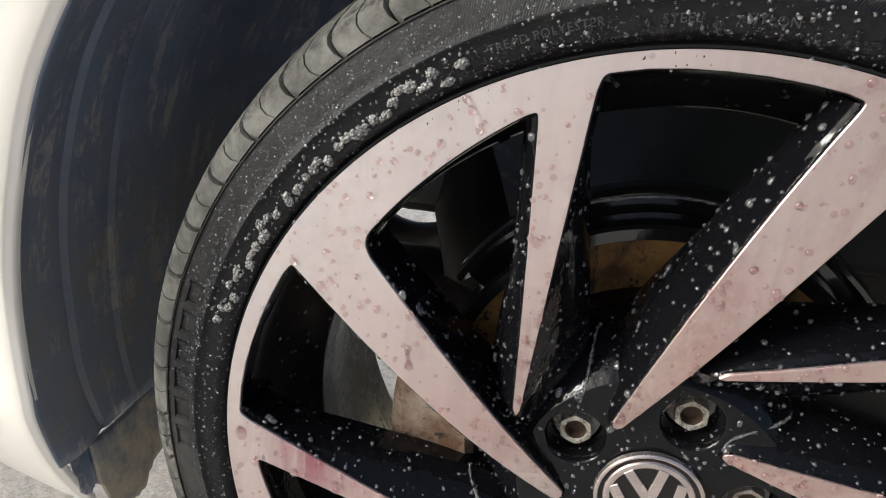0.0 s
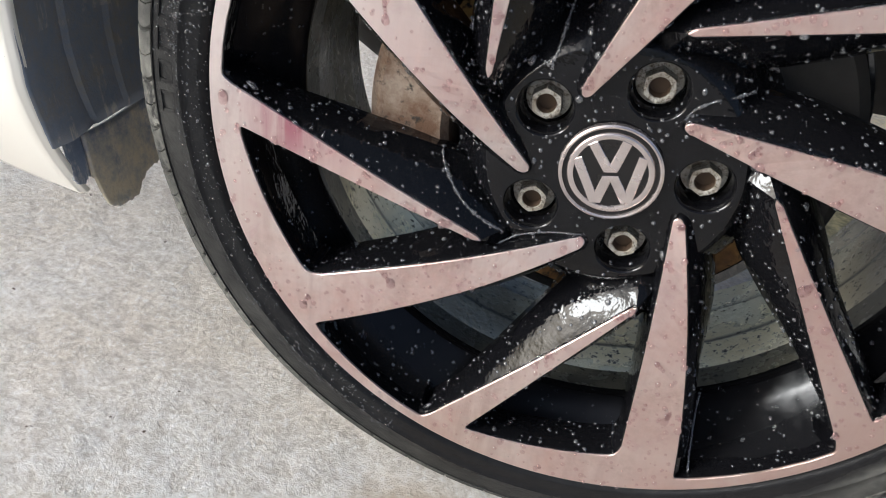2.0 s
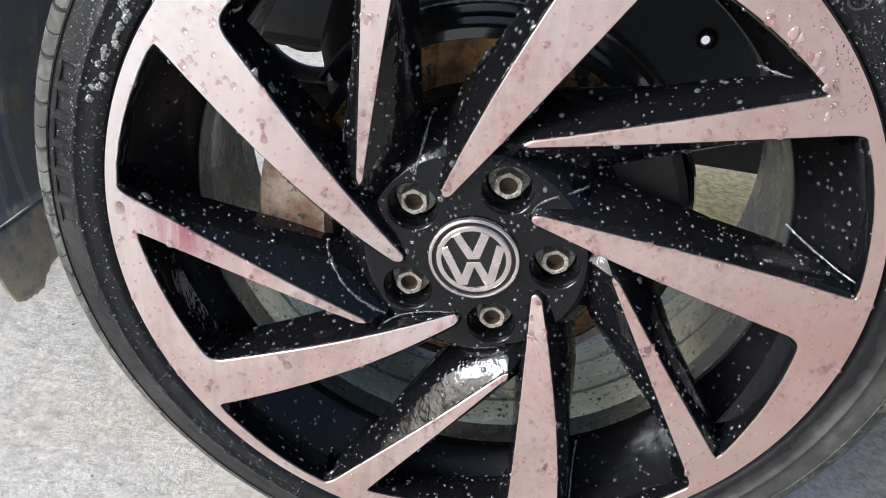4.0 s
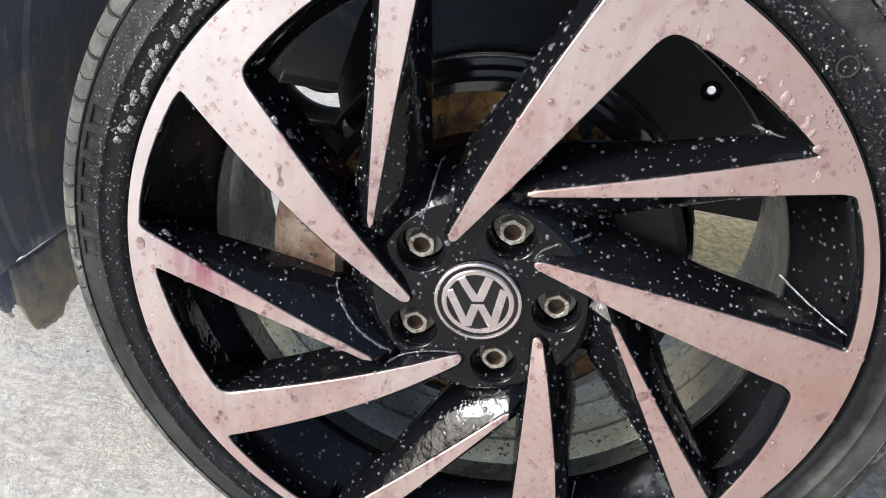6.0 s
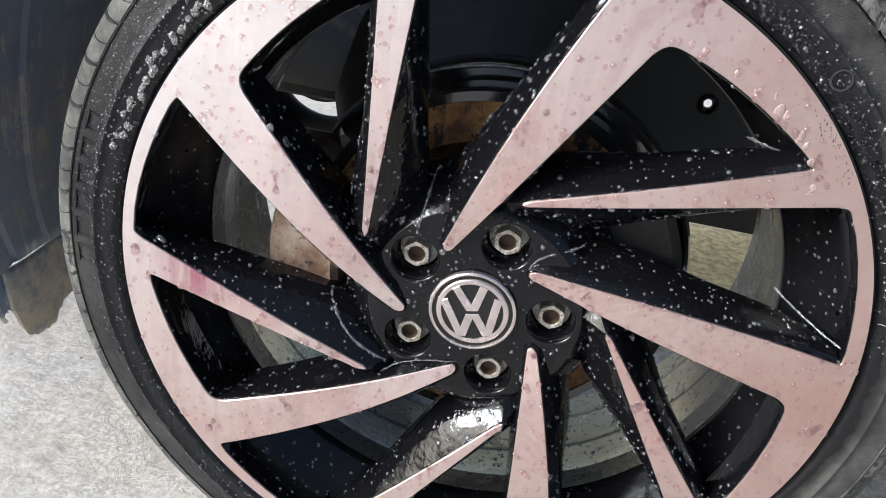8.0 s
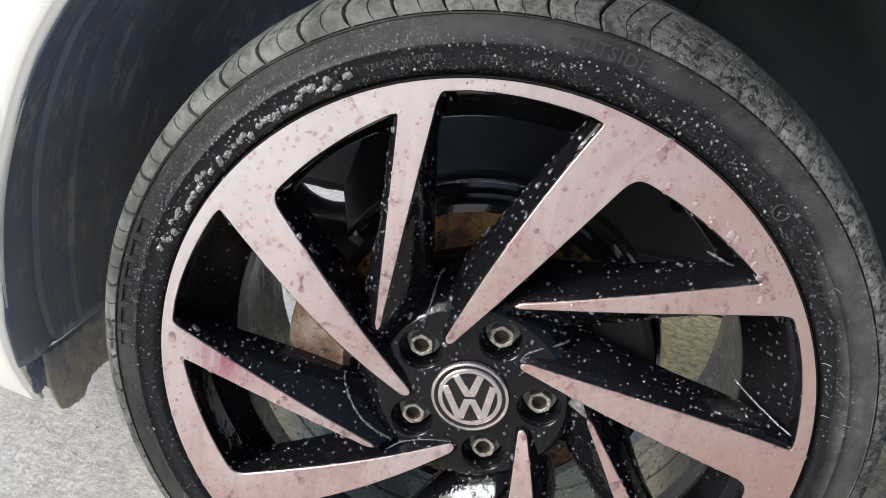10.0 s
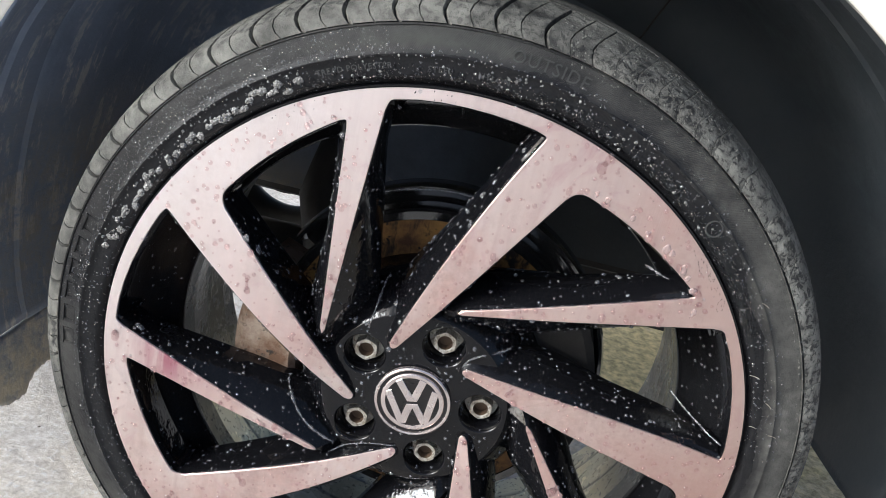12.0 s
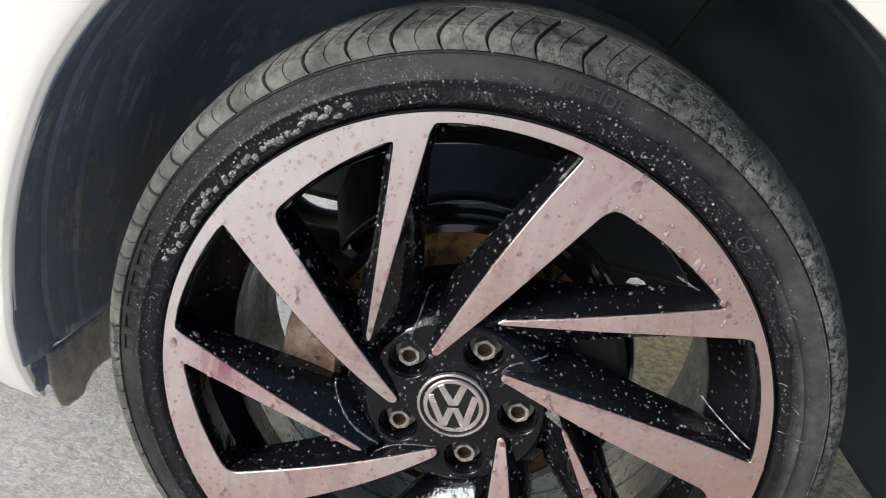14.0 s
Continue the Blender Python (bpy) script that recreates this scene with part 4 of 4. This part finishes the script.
lettering("TREAD POLYESTER", 0.2398, 115.3, 0.0052, 0.0011)
lettering("SIDEWALL POLYESTER", 0.2345, 113.4, 0.0050, 0.0020)
lettering("STEEL", 0.2382, 98.7, 0.0054, 0.0011)
lettering("NYLON", 0.2386, 91.4, 0.0054, 0.0011)
lettering("OUTSIDE", 0.2530, 87.6, 0.0112, 0.0016)


def arc_block(r0, r1, d0, d1, y, lift, material, name, label):
    """A raised plain block on the sidewall between two radii and two angles."""
    verts, faces = [], []
    n = max(2, int(abs(d1 - d0) / 0.4))
    for i in range(n + 1):
        a = radians(d0 + (d1 - d0) * i / n)
        for r, dy in ((r0, 0.0008), (r0 + 0.0003, -lift), (r1 - 0.0003, -lift), (r1, 0.0008)):
            verts.append((r * math.cos(a), y + dy, r * math.sin(a)))
    for i in range(n):
        for k in range(3):
            faces.append((i * 4 + k, i * 4 + k + 1, (i + 1) * 4 + k + 1, (i + 1) * 4 + k))
    faces += [(0, 1, 2, 3), tuple(n * 4 + k for k in range(4))]
    return mesh(name, verts, faces, material, wheel, label, 30)


def build_marks():
    rng = random.Random(4)
    # the maker's name as plain outlined blocks
    for k in range(6):
        d = 160.2 + 4.15 * k
        for r0, r1, a0, a1 in ((0.2515, 0.2530, 0.0, 2.9), (0.2602, 0.2617, 0.0, 2.9), (0.2530, 0.2602, 0.0, 0.45), (0.2530, 0.2602, 2.45, 2.9)):
            arc_block(r0, r1, d + a0, d + a1, 0.0020, 0.0006, RUBBER, "raised_bar", "raised moulded bar")
    # small print that cannot be read
    for r, d0, d1 in ((0.2405, 47.0, 24.0), (0.2365, 44.0, 26.0), (0.2395, 128.0, 116.5), (0.2362, 88.0, 70.0), (0.2392, 80.0, 66.0), (0.2360, 192.0, 176.0)):
        d = d0
        while d > d1:
            w = rng.uniform(0.18, 0.5)
            h = rng.uniform(0.0024, 0.0032)
            arc_block(r, r + h, d, d - w, 0.0012, 0.0004, RUBBER, "raised_bar", "raised moulded bar")
            d -= w + (rng.uniform(0.25, 0.4) if rng.random() < 0.8 else 1.2)
    # moulded ring mark
    c = pol(241.5, 49.2)
    v, f = revolve([(0.0046, 0.0012), (0.0048, 0.0003), (0.0054, 0.0003), (0.0056, 0.0012)], 28)
    o = mesh("ring_mark", v, f, LETTER, wheel, "raised moulded ring mark", 30)
    o.location = (c.x, 0.0, c.y)


build_marks()


# ---- water and foam ----
def triangles(obs):
    """World triangles of the objects, with their areas and normals."""
    tri = []
    for ob in obs:
        m = ob.matrix_world
        me = ob.data
        me.calc_loop_triangles()
        for t in me.loop_triangles:
            a, b, c = (m @ me.vertices[i].co for i in t.vertices)
            n = (b - a).cross(c - a)
            if n.length > 1e-12:
                tri.append((a, b, c, n.length / 2, n.normalized()))
    return tri


def dome(verts, faces, at, normal, radius, height, rng, stretch=1.0, seg=10, wobble=0.14):
    """Adds one drop to the lists: a flattened dome on the surface, drawn out downwards by the stretch."""
    down = Vector((0, 0, -1))
    t = (down - normal * down.dot(normal))
    t = t.normalized() if t.length > 1e-4 else Vector((1, 0, 0))
    u = normal.cross(t)
    b = len(verts)
    wob = [rng.uniform(1 - wobble, 1 + wobble) for _ in range(seg)]
    rings = ((1.0, -0.12), (0.97, 0.22), (0.80, 0.60), (0.45, 0.90))
    for s_, h in rings:
        for k in range(seg):
            q = 2 * math.pi * k / seg
            w = 1 + (wob[k] - 1) * s_
            verts.append(tuple(at + (t * math.cos(q) * stretch + u * math.sin(q)) * radius * s_ * w + normal * height * h))
    verts.append(tuple(at + normal * height))
    for j in range(len(rings) - 1):
        for k in range(seg):
            l = (k + 1) % seg
            faces.append((b + j * seg + k, b + j * seg + l, b + (j + 1) * seg + l, b + (j + 1) * seg + k))
    top = b + len(rings) * seg
    for k in range(seg):
        faces.append((b + (len(rings) - 1) * seg + k, b + (len(rings) - 1) * seg + (k + 1) % seg, top))
    faces.append(tuple(b + k for k in range(seg)))


def scatter(obs, count, small, large, seed, keep, flat=0.55, run=0.0, power=2.2):
    """Drops on the objects' surfaces where keep(point, normal) is true."""
    bpy.context.view_layer.update()
    rng = random.Random(seed)
    tri = [t for t in triangles(obs) if keep((t[0] + t[1] + t[2]) / 3, t[4])]
    total = np.cumsum([t[3] for t in tri])
    verts, faces = [], []
    for _ in range(count):
        a, b, c, area, n = tri[int(np.searchsorted(total, rng.random() * total[-1]))]
        u, v = rng.random(), rng.random()
        if u + v > 1:
            u, v = 1 - u, 1 - v
        p = a + (b - a) * u + (c - a) * v
        r = small + (large - small) * rng.random() ** power
        stretch = 1 + (rng.random() * run if rng.random() < 0.35 else 0)
        dome(verts, faces, p, n, r, r * flat, rng, stretch, 10 if large > 0.0012 else 7)
    return verts, faces


def water(name, label, data, material=None):
    ob = mesh(name, *data, material or WATER, None, label, 70)
    return tagged(ob, label, "water", kind="stuff")


def face_objects(name):
    return [o for o in bpy.data.objects if o.type == "MESH" and o.name.split(".")[0] == name]


on_face = lambda p, n: n.y < -0.8 and Vector((p.x, p.z - AXLE)).length < 0.222
flank = lambda p, n: (n.y < -0.15 or n.z > 0.25) and p.y < 0.05
water("water_drops", "clear water drops on the machined spoke faces", scatter(face_objects("machined_face"), 820, 0.0006, 0.0020, 11, on_face, 0.85, 0.3, 1.5), PINK)


def edge_drops(count, seed):
    """Fat drops of cleaner that gather in clusters along the edges of the machined faces."""
    rng = random.Random(seed)
    seen = {}
    for t in triangles(face_objects("machined_face")):
        if not on_face((t[0] + t[1] + t[2]) / 3, t[4]):
            continue
        mid = (t[0] + t[1] + t[2]) / 3
        for a, b in ((t[0], t[1]), (t[1], t[2]), (t[2], t[0])):
            key = tuple(sorted((tuple(round(c, 5) for c in a), tuple(round(c, 5) for c in b))))
            seen.setdefault(key, []).append((a, b, mid, t[4]))
    rims = [e[0] for e in seen.values() if len(e) == 1]
    total = np.cumsum([(b - a).length for a, b, _, _ in rims])
    verts, faces = [], []
    while count > 0:
        a, b, mid, n = rims[int(np.searchsorted(total, rng.random() * total[-1]))]
        p = a + (b - a) * rng.random()
        if noise.noise(p * 38) < 0.08 or Vector((p.x, p.z - AXLE)).length > 0.214:
            continue
        inward = n.cross(b - a).normalized()
        inward = inward if inward.dot(mid - p) > 0 else -inward
        r = 0.0008 + 0.0019 * rng.random() ** 1.8
        dome(verts, faces, p + inward * rng.uniform(0.2, 1.6) * r, n, r, r * 0.8, rng, 1 + 0.4 * rng.random(), 12)
        count -= 1
    return verts, faces


water("edge_drops", "fat pink drops of cleaner along the spoke edges", edge_drops(190, 19), PINK)


def runs(count, seed):
    """Ragged runs of cleaner on the machined faces: overlapping flat drops in a downward string that ends in a bead."""
    rng = random.Random(seed)
    tri = [t for t in triangles(face_objects("machined_face")) if on_face((t[0] + t[1] + t[2]) / 3, t[4])]
    total = np.cumsum([t[3] for t in tri])
    tree = BVHTree.FromPolygons([p for t in tri for p in t[:3]], [(3 * i, 3 * i + 1, 3 * i + 2) for i in range(len(tri))])
    verts, faces = [], []
    for _ in range(count):
        a, b, c, area, n = tri[int(np.searchsorted(total, rng.random() * total[-1]))]
        p = (a + b + c) / 3
        side, r = rng.uniform(-0.9, 0.9), rng.uniform(0.0014, 0.0027)
        for k in range(rng.randint(3, 7)):
            hit, normal, _, _ = tree.ray_cast(p + Vector((0, -0.05, 0)), Vector((0, 1, 0)), 0.1)
            if not hit:
                break
            grow = 1.35 if k == 0 else rng.uniform(0.6, 1.0)
            dome(verts, faces, hit, Vector((0, -1, 0)), r * grow, r * grow * 0.22, rng, rng.uniform(1.0, 1.6), 14)
            p = hit + Vector((side * r, 0, r * rng.uniform(0.8, 1.5)))
    return verts, faces


water("cleaner_runs", "ragged pink runs of cleaner on the machined faces", runs(9, 17), PINK)


def drips():
    """Pale soapy drips held along the inner edge of the rim, and along the tip of the spoke below."""
    rng = random.Random(8)
    verts, faces = [], []
    for r, d, size in ((205, 66.2, 2.0), (206, 64.0, 2.4), (207.5, 58.5, 2.2), (209, 54.8, 1.6), (211, 50.6, 3.4), (212.2, 49.2, 2.2), (212, 45.6, 3.6), (212.4, 44.0, 2.6),
                       (212, 41.4, 3.0), (206.8, 37.6, 2.6), (204, 37.0, 1.6), (214, 52.6, 1.4)):
        for _ in range(3):
            p = pol(r + rng.uniform(-1, 1), d + rng.uniform(-0.25, 0.25))
            rad = size / 1000 * rng.uniform(0.4, 0.72)
            dome(verts, faces, Vector((p.x, dish(p.length) - 0.0002, p.y + AXLE)), Vector((0, -1, 0)), rad, rad * 0.25, rng, rng.uniform(1.0, 1.7), 12)
    return verts, faces


water("soapy_drips", "pale soapy drips along the rim's inner edge", drips(), DRIP)
water("water_beads", "small soapy water beads on the black spokes", scatter(face_objects("twin_spoke") + face_objects("hub"), 6000, 0.00025, 0.0013, 12, flank, 0.8, 0.4, 2.6), SOAPY)
water("large_beads", "larger soapy water beads on the black spokes", scatter(face_objects("twin_spoke") + face_objects("hub"), 230, 0.0012, 0.0025, 18, flank, 0.6, 0.5, 1.8), SOAPY)
water("barrel_bubbles", "large clear bubbles clinging inside the rim barrel", scatter(face_objects("barrel_front"), 46, 0.0014, 0.0036, 31, lambda p, n: p.y > 0.012, 0.75, 0.3, 2.0), WATER)
water("water_specks", "fine water specks in the rim barrel", scatter(face_objects("barrel_front"), 1500, 0.0002, 0.0013, 13, lambda p, n: True, 0.6, 0.5), SOAPY)
def specks(p, n):
    """The part of the sidewall that the spray has speckled."""
    r, d = Vector((p.x, p.z - AXLE)).length, math.degrees(math.atan2(p.z - AXLE, p.x))
    return n.y < -0.5 and 0.249 < r < 0.264 and 104 < d < 176


water("tyre_specks", "fine pale specks of spray on the sidewall", scatter([tyre], 1500, 0.00018, 0.0007, 41, specks, 0.7, 0.3, 2.6), SOAPY)
water("bead_drops", "close-set clear drops on the tyre above the rim", scatter([tyre], 900, 0.0004, 0.0014, 42, lambda p, n: n.y < -0.5 and 0.2325 < Vector((p.x, p.z - AXLE)).length < 0.2435 and 30 < math.degrees(math.atan2(p.z - AXLE, p.x)) < 122, 0.75, 0.2, 1.8), WATER)
water("tyre_drops", "fine water drops on the tyre sidewall", scatter([tyre], 2000, 0.00025, 0.0010, 14, lambda p, n: n.y < -0.5 and 0.231 < Vector((p.x, p.z - AXLE)).length < 0.253 and (p.z > AXLE + 0.03 or p.x < -0.1), 0.8, 0.3), SOAPY)

def flecks():
    """Dark scraped marks and tar flecks on the rim's machined edge."""
    rng = random.Random(77)
    verts, faces = [], []
    for d0, d1, count in ((36, 46, 46), (93, 104, 9), (116, 126, 8), (44, 60, 7), (-20, 20, 8)):
        for _ in range(count):
            p = pol(rng.uniform(220.5, 227.3), rng.uniform(d0, d1))
            dome(verts, faces, Vector((p.x, -0.0001, p.y + AXLE)), Vector((0, -1, 0)), rng.uniform(0.00012, 0.00036), 0.00012, rng, rng.uniform(1.0, 3.2), 6)
    return verts, faces


grime = mesh("grime_flecks", *flecks(), IRON, None, "", 40)
tagged(grime, "dark grime flecks on the rim's machined edge", "dirt", kind="stuff")

DIRT = Mat("dried_dirt", 0.9)
DIRT.color(DIRT.mix(DIRT.noise(60, 5), (0.08, 0.08, 0.07), (0.19, 0.19, 0.17)))
DIRT = DIRT.m


def clods(p, n):
    """Where the shoulder of the tyre has caked dirt."""
    r, d = Vector((p.x, p.z - AXLE)).length, math.degrees(math.atan2(p.z - AXLE, p.x))
    return r > 0.262 and p.y < 0.06 and (2 < d < 82 or (r > 0.277 and 178 < d % 360 < 250))


dirt = mesh("dirt_clods", *scatter(face_objects("tread_block") + [tyre], 9000, 0.0002, 0.0008, 33, clods, 0.5, 0.6, 2.6), DIRT, None, "", 40)
tagged(dirt, "dried grey dirt caked on the tyre shoulder", "dirt", kind="stuff")


def fibres():
    verts, faces = [], []
    for r0, d0, r1, d1 in ((231.7, 23.6, 237.9, 22.7), (241.4, 18.3, 245.2, 17.2), (231.9, 14.0, 236.4, 13.6), (245.1, 12.4, 250.5, 12.0), (247.6, 35.5, 250.8, 34.3)):
        a, b = pol(r0, d0), pol(r1, d1)
        mid = (a + b) / 2 + Vector((-(b - a).y, (b - a).x)) * 0.15
        line = [Vector((p.x, -0.0006, p.y + AXLE)) for p in (a * (1 - u) ** 2 + mid * 2 * u * (1 - u) + b * u * u for u in (i / 8 for i in range(9)))]
        v, f = tube(line, 0.00022, 6)
        faces += [tuple(len(verts) + i for i in t) for t in f]
        verts += v
    return verts, faces


straw = mesh("straw_fibres", *fibres(), make_plain("pale_straw", (0.38, 0.34, 0.27), 0.6), None, "", 60)
tagged(straw, "short pale fibres stuck on the dusty tyre", "fibres", kind="stuff")


def build_foam():
    """Clumps of soap bubbles along the tyre's bead."""
    rng = random.Random(21)
    verts, faces = [], []
    for c in range(34):
        d = 118 + 46 * (c + rng.random() * 0.9) / 34
        r0 = 0.2385 + rng.uniform(-0.003, 0.004)
        wide, tall = rng.uniform(0.0016, 0.0042), rng.uniform(0.0012, 0.0026)
        for _ in range(int(14 + 9000 * wide)):
            q, w = rng.uniform(0, 2 * math.pi), math.sqrt(rng.random())
            p = pol((r0 + tall * w * math.sin(q)) * 1000, d + math.degrees(wide * w * math.cos(q) / r0))
            rad = rng.uniform(0.00045, 0.00125) * (1.15 - 0.4 * w)
            dome(verts, faces, Vector((p.x, 0.0011 - 0.0007 * (1 - w), p.y + AXLE)), Vector((0, -1, 0)), rad, rad * 0.95, rng, 1.0, 12, 0.03)
    for _ in range(170):
        d, r0 = rng.uniform(40, 176), rng.choice((rng.uniform(0.2335, 0.246), rng.uniform(0.2475, 0.2485)))
        rad = rng.uniform(0.0004, 0.0011)
        p = pol(r0 * 1000, d)
        dome(verts, faces, Vector((p.x, 0.0012, p.y + AXLE)), Vector((0, -1, 0)), rad, rad * 1.2, rng, 1.0, 8)
    ob = mesh("soap_foam", verts, faces, FOAM, None, "", 70)
    tagged(ob, "white soap foam bubbles along the tyre bead", "foam", kind="stuff")


build_foam()
